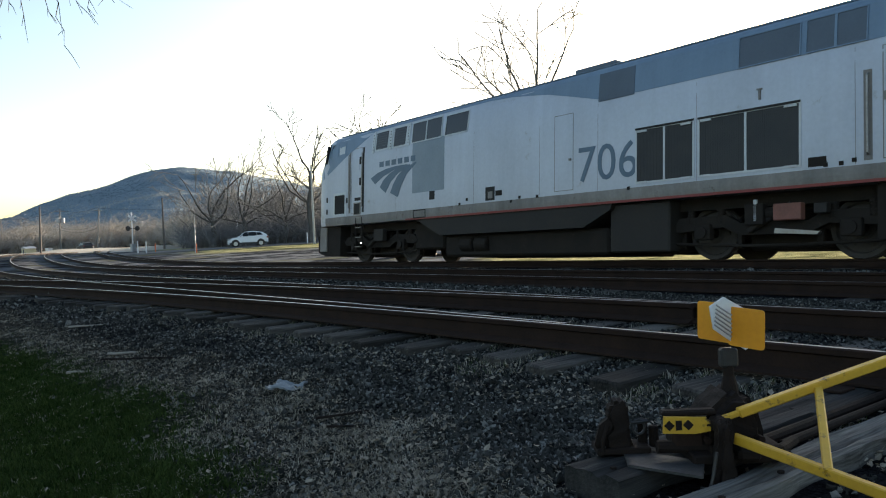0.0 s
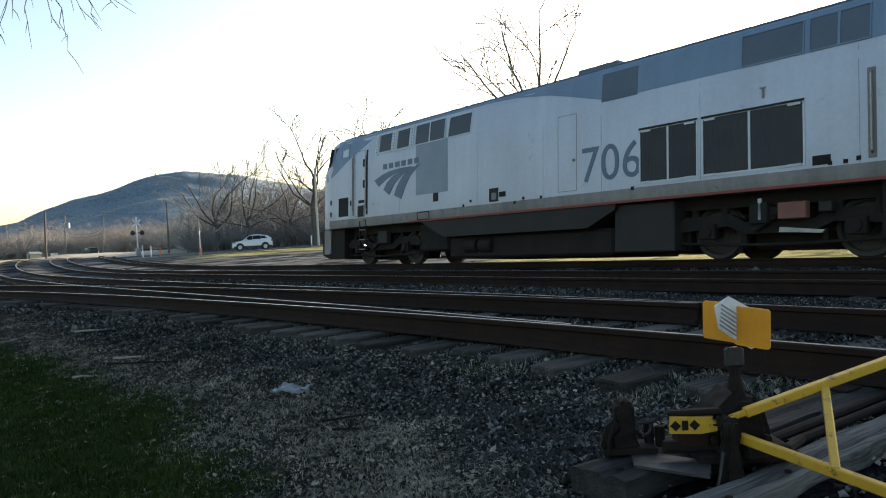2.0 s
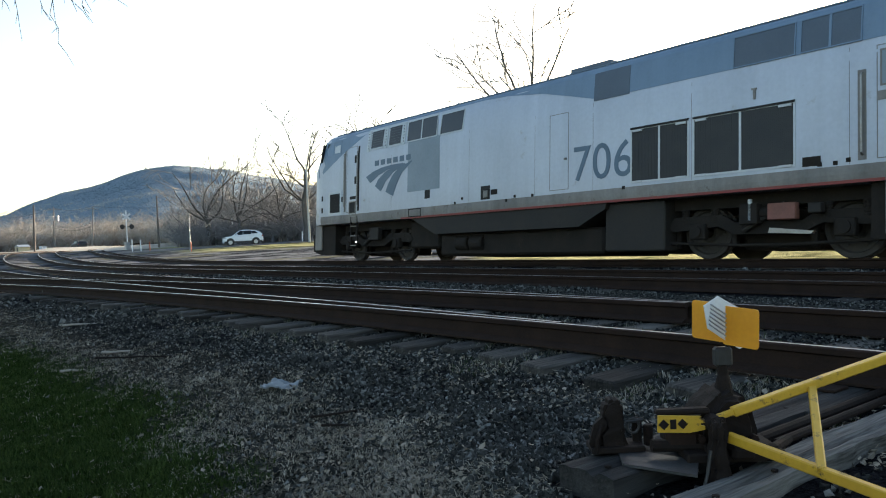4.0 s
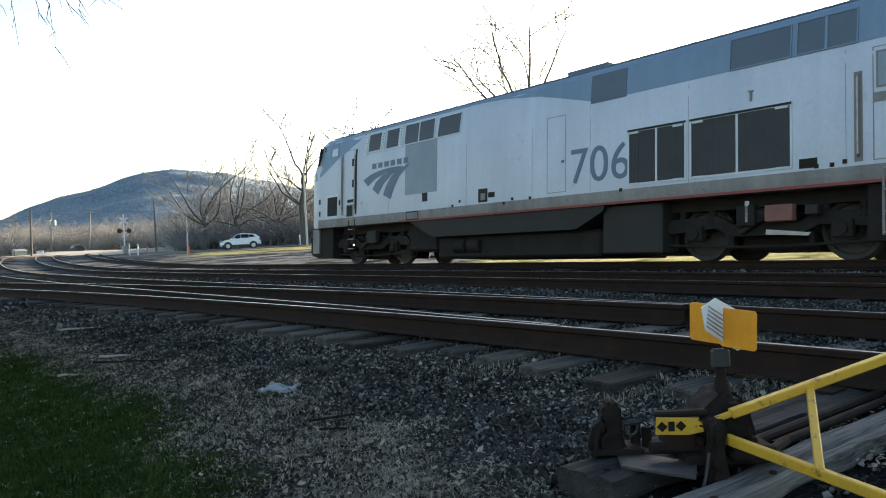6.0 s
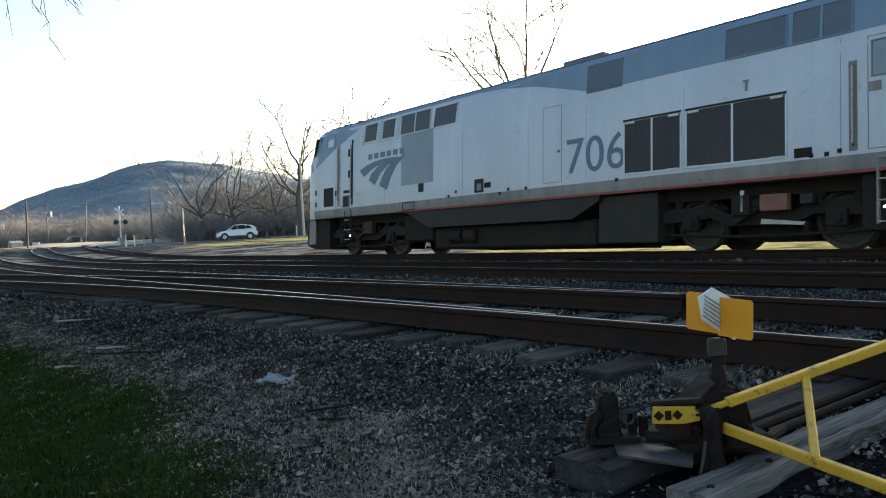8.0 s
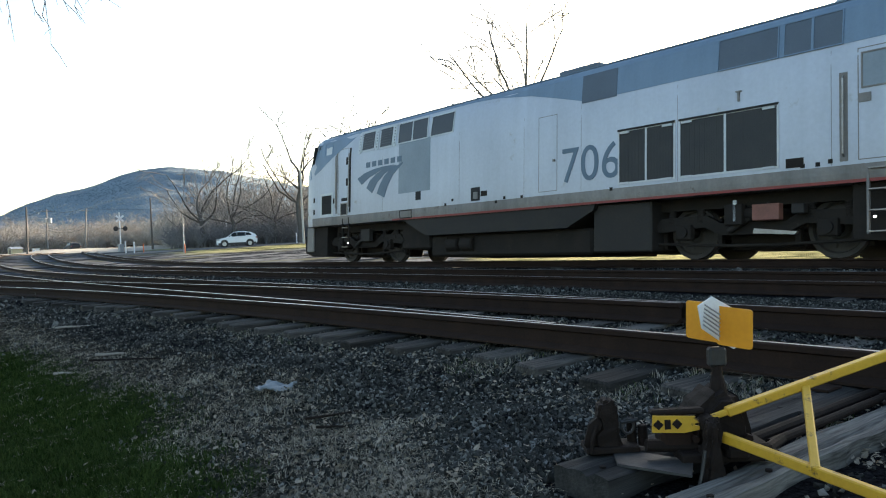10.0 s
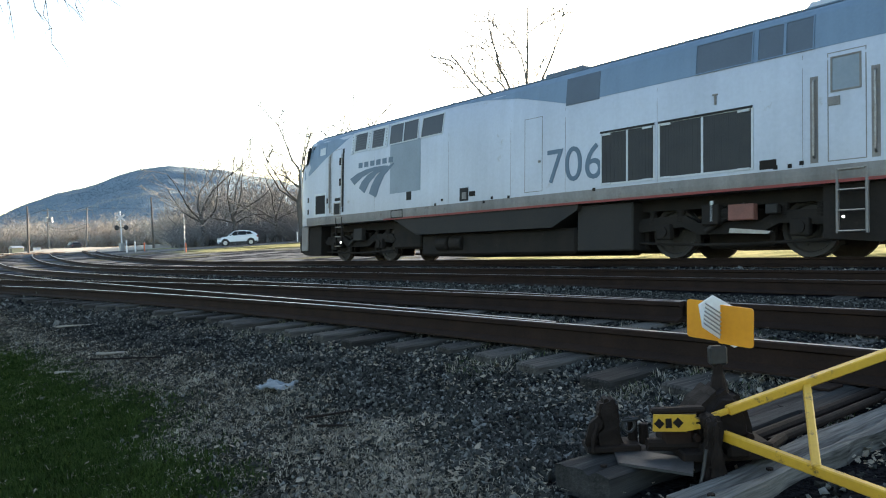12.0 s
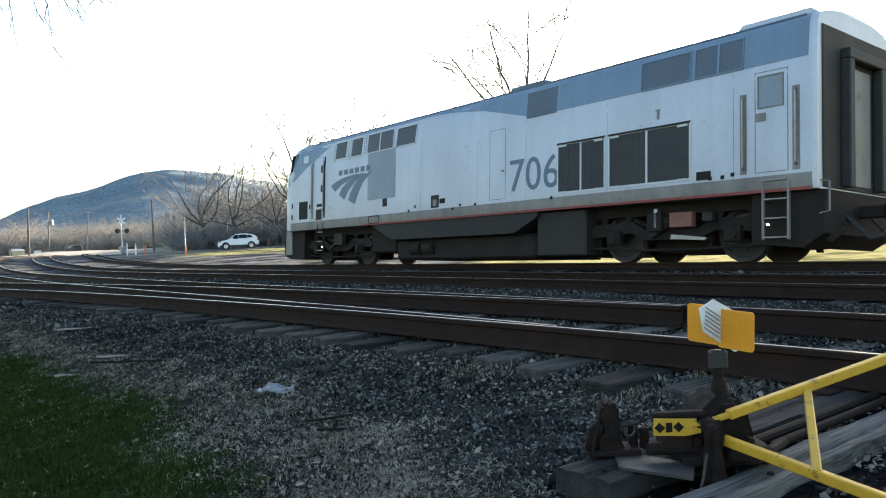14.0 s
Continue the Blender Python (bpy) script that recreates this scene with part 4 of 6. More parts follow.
STICK = material("bleached_stick", (0.34, 0.31, 0.27), 0.9, 0.0, (0.22, 0.19, 0.16), 10, 60, 0.8, 0.3)


PLATE = material("worn_steel_plate", (0.058, 0.058, 0.060), 0.6, 0.3, (0.026, 0.024, 0.023), 9, 60, 0.8, 0.2)


def pitted(bm, amount, scale):
    """Give a casting a lumpy, corroded skin."""
    bmesh.ops.triangulate(bm, faces=bm.faces)
    bmesh.ops.subdivide_edges(bm, edges=[e for e in bm.edges if e.calc_length() > 0.025], cuts=2, use_grid_fill=True)
    bm.normal_update()
    for v in bm.verts:
        v.co += v.normal * amount * (noise.noise(v.co * scale) + 0.5 * noise.noise(v.co * scale * 2.3))


def switch_stand():
    S = thing("switch_stand", "low rusty iron switch stand with yellow and white target", "switch stand", pose(-1.517, 2.412, 0.39, 0, 0, 52))
    def p(name, bm, mat, parent=S, label="", smooth=False):
        return part(name, bm, mat, parent, label, smooth)
    bm = bmesh.new()
    box(bm, -0.20, 0.13, -0.17, 0.17, 0.10, 0.135, 0.006)
    p("base_plate", bm, IRON)
    bm = bmesh.new()
    prism(bm, [(-0.15, 0.13), (-0.15, 0.20), (-0.12, 0.25), (-0.07, 0.30), (-0.045, 0.32), (0.015, 0.32), (0.05, 0.28), (0.07, 0.22), (0.075, 0.13)], -0.10, 0.12)
    bmesh.ops.bevel(bm, geom=list(bm.edges), offset=0.030, segments=3, affect="EDGES")
    pitted(bm, 0.006, 22)
    house = p("housing", bm, IRON)
    for u in (-0.12, 0.05):
        for v in (-0.14, 0.14):
            bm = bmesh.new()
            disc(bm, (u, v, 0.145), (0, 0, 1), 0.016, 0.025, 6)
            p("bolt", bm, IRON, house)
    bm = bmesh.new()
    tube(bm, [(-0.012, 0, 0.30), (-0.012, 0, 0.35), (-0.012, 0, 0.365), (-0.012, 0, 0.42)], [0.034, 0.024, 0.019, 0.018], 14)
    mast = p("mast", bm, IRON)
    bm = bmesh.new()
    box(bm, -0.043, 0.020, -0.02, 0.02, 0.395, 0.464, 0.008)
    p("mast_bracket", bm, DARK_STEEL, mast, "dark grey clamp below the target")
    bm = bmesh.new()
    tube(bm, [(0.008, 0.0, 0.44), (0.011, 0.0, 0.60)], 0.008, 8)
    p("spindle", bm, IRON, mast)
    target = new("target")
    target.parent = S
    target.matrix_basis = pose(0.011, 0, 0.544, 0, 3.0, -56)
    def plate(x0, x1, z0, z1, r, y0, y1):
        b = bmesh.new()
        out = []
        for cx, cz, a0 in ((x1 - r, z1 - r, 0), (x0 + r, z1 - r, 90), (x0 + r, z0 + r, 180), (x1 - r, z0 + r, 270)):
            out += [(cx + r * math.cos(radians(a0 + k * 30)), cz + r * math.sin(radians(a0 + k * 30))) for k in range(4)]
        prism(b, out, y0, y1)
        return b
    part("yellow_vane", plate(-0.150, -0.004, -0.068, 0.072, 0.012, -0.002, 0.002), TARGET_YELLOW, target, "yellow square vane")
    part("yellow_vane", plate(-0.010, 0.132, -0.072, 0.066, 0.012, -0.014, -0.010), TARGET_YELLOW, target, "yellow square vane")
    b = bmesh.new()
    prism(b, [(-0.132, 0.078), (-0.055, 0.104), (0.068, 0.050), (0.145, -0.030), (0.130, -0.088), (0.070, -0.098), (0.0, -0.064), (-0.110, -0.004)], -0.002, 0.002, "yz")
    white = part("white_vane", b, WHITE, target, "white ribbed vane set crosswise")
    for k in range(6):
        b = bmesh.new()
        tube(b, [(0.004, -0.108 + 0.002 * k, 0.012 + 0.0135 * k), (0.004, -0.004, -0.046 + 0.0155 * k)], 0.0030, 6)
        part("rib", b, GREY_LINE, white)
    # hand lever with its yellow grip plate
    bm = bmesh.new()
    prism(bm, [(-0.288, 0.206), (-0.284, 0.262), (-0.14, 0.254), (-0.14, 0.244), (-0.128, 0.243), (-0.128, 0.232), (-0.142, 0.231), (-0.142, 0.222), (-0.128, 0.221), (-0.128, 0.208), (-0.18, 0.200)], -0.137, -0.125)
    lever = p("lever_plate", bm, YELLOW, label="yellow lever plate with three dark marks")
    for u, w, ang in ((-0.268, 0.0125, 45), (-0.236, 0.010, 0), (-0.204, 0.0125, 45)):
        bm = bmesh.new()
        box(bm, -w, w, -0.004, 0.004, -w * (1 if ang else 1.6), w * (1 if ang else 1.6), 0.0, 0, pose(u, -0.138, 0.232, 0, ang))
        part("diamond_mark", bm, IRON, lever)
    bm = bmesh.new()
    box(bm, -0.285, -0.10, -0.115, -0.075, 0.255, 0.275, 0.006)
    p("lever_arm", bm, IRON)
    bm = bmesh.new()
    box(bm, -0.25, -0.14, -0.11, -0.06, 0.14, 0.20, 0.012)
    p("lever_block", bm, RUST)
    bm = bmesh.new()
    tube(bm, [(-0.30, -0.09, 0.15), (-0.12, -0.09, 0.14)], 0.022, 10)
    p("roller", bm, IRON)
    bm = bmesh.new()
    prism(bm, [(-0.155, 0.01), (-0.142, 0.10), (-0.13, 0.20), (-0.125, 0.24), (-0.115, 0.262), (-0.09, 0.262), (-0.08, 0.23), (-0.085, 0.15), (-0.075, 0.08), (-0.06, 0.0)], -0.23, -0.16)
    bmesh.ops.bevel(bm, geom=list(bm.edges), offset=0.014, segments=2, affect="EDGES")
    pitted(bm, 0.009, 26)
    p("foot_post", bm, IRON)
    bm = bmesh.new()
    tube(bm, [(-0.15, -0.25, 0.17), (-0.165, -0.255, 0.10), (-0.18, -0.26, 0.055), (-0.21, -0.26, 0.058)], 0.006, 6)
    p("chain_hook", bm, DARK_STEEL)
    bm = bmesh.new()
    turn = Matrix.Rotation(radians(-52), 2)
    strap = [turn @ Vector((x + 1.517, y - 2.412)) for x, y in ((-1.80, 2.14), (-1.66, 2.00), (-1.415, 2.065), (-1.50, 2.20))]
    prism(bm, [tuple(v) for v in strap], 0.099, 0.108, "xy")
    p("foot_plate", bm, PLATE, label="worn flat steel plate across the timbers")
    # bolts and the connecting crank below the housing
    for u, v in ((-0.135, -0.11), (-0.06, -0.125), (0.04, -0.125)):
        bm = bmesh.new()
        disc(bm, (u, v, 0.17), (0, 1, 0), 0.013, 0.03, 6)
        part("bolt", bm, RUST, house)
    bm = bmesh.new()
    box(bm, -0.06, 0.02, -0.20, -0.12, 0.115, 0.16, 0.012)
    tube(bm, [(-0.02, -0.17, 0.14), (0.10, -0.14, 0.135), (0.20, -0.02, 0.13)], 0.018, 8)
    p("crank", bm, IRON)
    return S


DARK_STEEL = material("dark_steel", (0.06, 0.06, 0.062), 0.5, 0.6, (0.04, 0.037, 0.035), 8, 60, 0.8, 0.1)


def lock_post():
    """The small cast latch beside the stand."""
    S = thing("switch_lock", "small rusty cast iron switch lock on a timber", "switch lock", pose(-1.517 - 0.4 * 0.616 - 0.03, 2.412 - 0.4 * 0.788 + 0.02, 0.500, 0, 0, 52))
    bm = bmesh.new()
    prism(bm, [(-0.05, 0.0), (-0.058, 0.06), (-0.035, 0.085), (-0.042, 0.14), (-0.03, 0.175), (0.005, 0.19), (0.03, 0.165), (0.038, 0.11), (0.03, 0.07), (0.055, 0.0)], -0.04, 0.04)
    bmesh.ops.bevel(bm, geom=list(bm.edges), offset=0.012, segments=2, affect="EDGES")
    pitted(bm, 0.007, 18)
    part("casting", bm, IRON, S)
    bm = bmesh.new()
    prism(bm, [(-0.085, 0.0), (-0.095, 0.03), (-0.075, 0.10), (-0.045, 0.125), (-0.03, 0.10), (-0.06, 0.05), (-0.06, 0.0)], -0.045, -0.02)
    pitted(bm, 0.006, 30)
    part("side_arm", bm, IRON, S)
    bm = bmesh.new()
    tube(bm, [(0.065 + 0.022 * math.cos(a), -0.03, 0.085 + 0.026 * math.sin(a)) for a in (k * math.tau / 12 for k in range(13))], 0.0055, 6, False)
    tube(bm, [(0.04, -0.03, 0.10), (0.10, -0.03, 0.105)], 0.008, 6)
    part("shackle", bm, DARK_STEEL, S, "bare steel shackle")
    bm = bmesh.new()
    box(bm, -0.09, 0.10, -0.06, 0.06, -0.004, 0.018, 0.004)
    part("foot", bm, IRON, S)
    bm = bmesh.new()
    tube(bm, [(-0.05, -0.05, 0.10), (-0.07, -0.06, 0.05), (-0.072, -0.06, 0.0)], 0.007, 6)
    part("pin", bm, IRON, S)
    for u, h in ((0.09, 0.10), (0.13, 0.075)):
        bm = bmesh.new()
        disc(bm, (u, 0.02, h / 2), (0, 0, 1), 0.018, h, 10, 0, 0.004)
        part("bolt", bm, IRON, S)
    return S


def yellow_frame():
    """Welded yellow frame hinged at the stand: two spreading rails and a strut."""
    S = thing("yellow_frame", "chipped yellow steel frame hinged beside the switch stand", "steel frame", pose(-1.517, 2.412, 0.39, 0, 0, 52))
    def bar(name, a, b, w, d=0.035):
        bm = bmesh.new()
        a, b = Vector(a), Vector(b)
        v = b - a
        turn = Matrix.Translation(a) @ v.to_track_quat("X", "Z").to_matrix().to_4x4()
        box(bm, 0, v.length, -d / 2, d / 2, -w / 2, w / 2, 0.004, 0, turn)
        return part(name, bm, YELLOW, S)
    for name, a, b, w, d in (("upper_rail", (-0.085, -0.13, 0.246), (0.80, -0.13, 0.514), 0.031, 0.035), ("lower_rail", (-0.090, -0.13, 0.196), (0.245, -0.895, 0.152), 0.033, 0.027)):
        a, b = Vector(a), Vector(b)
        neck = a + (b - a).normalized() * 0.055
        bar(name, neck, b, w, d)
        bar("tongue", a, neck + (b - a).normalized() * 0.02, w * 0.62, d * 0.6)
    bar("strut", (0.240, -0.13, 0.333), (0.072, -0.525, 0.178), 0.032, 0.026)
    bm = bmesh.new()
    disc(bm, (-0.096, -0.13, 0.226), (0, 1, 0), 0.030, 0.07, 14, 0, 0.004)
    part("hinge_boss", bm, IRON, S)
    bm = bmesh.new()
    box(bm, -0.112, -0.06, -0.15, -0.11, 0.10, 0.25, 0.006)
    part("hinge_bracket", bm, IRON, S)
    return S


switch_stand()
lock_post()
yellow_frame()


def long_timber(x, y0, y1, z, mat, label, w=0.24, seed=0):
    T = thing("long_timber", label, "timber", pose(x, 0, z), group="switch timbers")
    n = 60
    V, F = [], []
    for k in range(n + 1):
        y = y0 + (y1 - y0) * k / n
        for a in range(9):
            q = Vector((-w / 2 + w * a / 8, y, 0))
            V.append(tuple(q + Vector(((0.006 + (0.016 if seed == 4 and a > 5 else 0)) * noise.noise(q * 5 + Vector((seed, 1, 0))), 0.02 * noise.noise(Vector((a * 1.7, seed, k))) * (k in (0, n)), ((0.010 + 0.003 * (seed == 4)) * noise.noise(Vector((q.x * 22, q.y * 2.5, seed))) - 0.006 * (abs(a - 4) == 4) - (0.012 if a == 5 and k < 22 else 0)))))
            )
    base = len(V)
    for k in range(n + 1):
        for a in (0, 8):
            q = V[k * 9 + a]
            V.append((q[0], q[1], -0.2))
    for k in range(n):
        F += [(k * 9 + a, k * 9 + a + 1, (k + 1) * 9 + a + 1, (k + 1) * 9 + a) for a in range(8)]
        F += [(base + 2 * k, k * 9, (k + 1) * 9, base + 2 * k + 2), (k * 9 + 8, base + 2 * k + 1, base + 2 * k + 3, (k + 1) * 9 + 8)]
    F.append([base, base + 1] + [8 - a for a in range(9)])
    F.append([base + 2 * n + 1, base + 2 * n] + [n * 9 + a for a in range(9)])
    me = bpy.data.meshes.new("beam")
    me.from_pydata(V, [], F)
    me.materials.append(mat)
    new("beam", me).parent = T
    for y in (3.55, 3.86, 5.05, 5.36):
        bm = bmesh.new()
        box(bm, -0.075, 0.075, y - 0.07, y + 0.07, 0.0, 0.014, 0.003)
        part("tie_plate", bm, RUST, T)
    for y in (y0 + 0.08, y0 + 0.42):
        bm = bmesh.new()
        disc(bm, (0.03, y, 0.002), (0, 0, 1), 0.012, 0.008, 8)
        part("spike", bm, IRON, T)
    return T


long_timber(-1.72, 1.88, 5.9, 0.488, DARK_TIMBER, "long dark creosoted switch timber under the stand", seed=1)
long_timber(-1.34, 1.92, 5.9, 0.470, OLD_TIMBER, "long bleached splintered switch timber beside the stand", 0.15, seed=4)


def throw_rod():
    for x, y, r in ((-1.52, 2.5, 0.022), (-1.45, 2.6, 0.017)):
        bm = bmesh.new()
        tube(bm, [(x, y, 0.48), (x, 3.4, 0.48), (x, 5.2, 0.48)], r, 10)
        tagged(part("throw_rod", bm, IRON), "rusty steel switch rod running under the rails", "switch rod", group="switch rods")


throw_rod()


def litter():
    bm = bmesh.new()
    bmesh.ops.create_grid(bm, x_segments=12, y_segments=6, size=0.5)
    for v in bm.verts:
        v.co.x *= 0.25 + 0.08 * noise.noise(v.co * 3)
        v.co.y *= 0.12 * (1.2 - v.co.x * 2)
        v.co.z = 0.035 + 0.045 * noise.noise(Vector((v.co.x * 9, v.co.y * 14, 2))) + 0.02 * noise.noise(Vector((v.co.x * 30, v.co.y * 30, 4)))
    ext = bmesh.ops.extrude_face_region(bm, geom=list(bm.faces))
    bmesh.ops.translate(bm, vec=(0, 0, -0.012), verts=[g for g in ext["geom"] if isinstance(g, bmesh.types.BMVert)])
    bmesh.ops.recalc_face_normals(bm, faces=bm.faces)
    ob = part("plastic_litter", bm, PLASTIC)
    ob.matrix_world = pose(-4.52, 2.12, height(-4.52, 2.12), 0, 0, 40)
    return tagged(ob, "crumpled whitish plastic scrap lying on gravel", "litter")


litter()


def stick(x, y, length, turn, r, label, mat=None):
    bm = bmesh.new()
    rnd = random.Random(int(x * 100))
    pts = [(-length / 2 + length * k / 6, rnd.uniform(-0.006, 0.006), rnd.uniform(0, 0.006)) for k in range(7)]
    tube(bm, pts, [r * (1 - 0.08 * k) for k in range(7)], 7)
    ob = part("stick", bm, mat or STICK)
    ob.matrix_world = pose(x, y, height(x, y) + r * 1.3, 0, 0, turn)
    return tagged(ob, label, "stick", group="fallen sticks")


stick(-7.60, 1.95, 0.44, 52, 0.012, "bleached straight stick lying on the gravel")
stick(-6.7, 2.05, 1.3, 45, 0.009, "long thin dark dead branch on the gravel", IRON)
stick(-7.42, 1.45, 0.22, 52, 0.013, "short broken piece of pale wood")
stick(-3.62, 2.12, 0.5, 75, 0.008, "thin dark dead twig on dry grass", IRON)
stick(-3.45, 2.0, 0.35, 40, 0.007, "thin dark dead twig on dry grass", IRON)
stick(-10.2, 2.1, 0.4, 60, 0.014, "bleached straight stick lying on the gravel")


# ---- trees ----
BARK = material("grey_bark", (0.12, 0.113, 0.108), 0.95, 0.0, (0.075, 0.070, 0.066), 3, 30, 0.8, 0.4, gloss=0.12)
# light grey, with some distance haze put into the tone
TWIG = material("brown_twig", (0.27, 0.258, 0.246), 0.95, 0.0, (0.19, 0.18, 0.172), 2, 20, 0.6, 0.0, gloss=0.12)


def bare_tree(name, x, y, trunk, radius, limbs, seed, label, levels=3, thin=0.028, wiggle=0.12, twigs=(4, 6), lift=0.05):
    """A leafless tree. limbs: (lean across the view in degrees, length, place on the trunk from 0 to 1)."""
    rnd = random.Random(seed)
    T = thing(name, label, "tree", pose(x, y, land(x, y) - 0.1))
    side = Vector((y, -x, 0)).normalized()
    deep = Vector((x, y, 0)).normalized()
    out = []

    def grow(start, way, length, rad, depth):
        n = (8, 8, 6, 4, 3)[depth]
        pts, rr, d = [Vector(start)], [rad], Vector(way).normalized()
        for k in range(n):
            w = wiggle * (1.0 if depth < 2 else 1.3)
            d = (d + Vector((rnd.gauss(0, w), rnd.gauss(0, w), rnd.gauss(0, w * 0.8) + lift))).normalized()
            pts.append(pts[-1] + d * length / n * rnd.uniform(0.8, 1.2))
            rr.append(rad * (1 - 0.74 * (k + 1) / n))
        out.append((pts, rr, depth))
        if depth >= levels:
            return
        m = rnd.randint(*twigs)
        for k in range(m):
            u = 0.22 + 0.78 * (k + rnd.uniform(0.1, 0.9)) / m
            i = min(n, max(1, round(u * n)))
            d = (pts[i] - pts[i - 1]).normalized()
            axis = d.cross(Vector((rnd.gauss(0, 1), rnd.gauss(0, 1), rnd.gauss(0, 1)))).normalized()
            a = radians(rnd.uniform(22, 50))
            grow(pts[i], d * math.cos(a) + axis * math.sin(a), length * rnd.uniform(0.42, 0.72) * (1.2 - 0.6 * u), rr[i] * rnd.uniform(0.5, 0.75), depth + 1)

    bow = [Vector((rnd.gauss(0, 0.03) * trunk, rnd.gauss(0, 0.03) * trunk, trunk * k / 5)) if k else Vector((0, 0, 0)) for k in range(6)]
    out.append((bow, [radius * (1.25 - 0.6 * (k / 5) ** 0.6) for k in range(6)], 0))
    for lean, length, at in limbs:
        q = bow[min(5, int(at * 5 + 0.5))]
        a = radians(lean)
        grow(q, side * math.sin(a) + Vector((0, 0, math.cos(a))) + deep * rnd.gauss(0, 0.28), length, radius * rnd.uniform(0.30, 0.42), 1)
    for nm, test, sides, m in (("trunk", lambda d: d <= 1, 7, BARK), ("crown", lambda d: d > 1, 3, TWIG)):
        bm = bmesh.new()
        for pts, rr, d in out:
            if test(d):
                tube(bm, pts, [max(v, thin * (1.0 if d < 3 else 0.85)) for v in rr], sides, False)
        made = part(nm, bm, m, T, smooth=True)
        if nm == "crown":
            made["kind"] = "stuff"
    return T


def polar(az, r):
    return -r * math.sin(radians(az)), r * math.cos(radians(az))


bare_tree("tree", *polar(45.0, 58), 8.2, 0.40, ((-58, 5.2, 0.8), (-44, 6.2, 1.0), (-34, 7.8, 1.0), (-24, 7.4, 1.0), (-12, 8.4, 1.0), (-2, 8.6, 1.0), (9, 8.6, 1.0), (20, 8.2, 1.0)), 26, "tall bare deciduous tree behind the locomotive", 3, 0.045, 0.12, (3, 5), 0.02)
bare_tree("tree", *polar(62.55, 86), 7.6, 0.36, ((-16, 7.0, 1.0), (8, 5.2, 1.0), (46, 4.4, 1.0), (-58, 3.6, 0.8), (66, 3.8, 0.6), (-74, 6.2, 0.6), (-58, 7.0, 0.6), (30, 4.6, 0.8)), 7, "tall bare tree with crooked limbs at the wood's edge", 3, 0.045, 0.18, (3, 5), 0.05)
bare_tree("tree", *polar(57.6, 74), 6.5, 0.26, ((-30, 5.2, 1.0), (-6, 6.4, 1.0), (16, 5.6, 1.0), (40, 5.0, 1.0), (-55, 4.5, 0.8)), 33, "bare tree whose top shows over the locomotive", 3, 0.038, 0.16, (4, 5), 0.04)
bare_tree("tree", *polar(69.6, 92), 3.6, 0.36, ((-42, 8.6, 0.8), (-16, 8.0, 1.0), (2, 8.2, 1.0), (22, 6.0, 1.0), (-70, 5.8, 0.8), (60, 6.0, 0.8)), 8, "bare spreading tree with dark limbs behind the car", 3, 0.040, 0.16, (3, 5), 0.06)
bare_tree("tree", *polar(67.4, 90), 3.2, 0.32, ((-10, 6.4, 1.0), (7, 7.6, 1.0), (70, 6.8, 0.8), (54, 6.8, 1.0), (-60, 5.0, 0.8), (28, 5.6, 1.0)), 12, "bare tree with long arching limbs behind the car", 3, 0.036, 0.15, (3, 5), 0.03)
bare_tree("tree", *polar(64.4, 91), 2.6, 0.28, ((-66, 7.0, 0.8), (-50, 6.6, 1.0), (-18, 6.0, 1.0), (12, 6.0, 1.0), (48, 5.0, 1.0)), 19, "bare tree with long arching limbs behind the car", 3, 0.036, 0.15, (3, 5), 0.02)
rnd = random.Random(44)
for az, r, h in ((66.2, 100, 7.6), (65.3, 95, 6.6), (65.4, 108, 8.2), (64.2, 100, 7.4), (68.6, 112, 8.4), (63.5, 104, 8.2), (61.4, 96, 7.4), (71.4, 120, 6.6), (59.8, 92, 7.0), (68.3, 101, 7.6), (64.8, 114, 8.8), (66.9, 116, 9.0), (70.4, 104, 6.2), (62.2, 112, 9.0), (63.0, 95, 6.8), (67.6, 107, 8.0), (69.4, 118, 8.4), (60.8, 104, 8.2)):
    bare_tree("tree", *polar(az, r), h * 0.30, h * 0.016, [(lean + rnd.uniform(-8, 8), h * rnd.uniform(0.52, 0.75), rnd.uniform(0.6, 1.0)) for lean in (-50, -30, -12, 4, 18, 34, 54)], int(az * 10), "bare brown deciduous tree in the wood's edge", 3, 0.030, 0.18, (4, 6), 0.06)
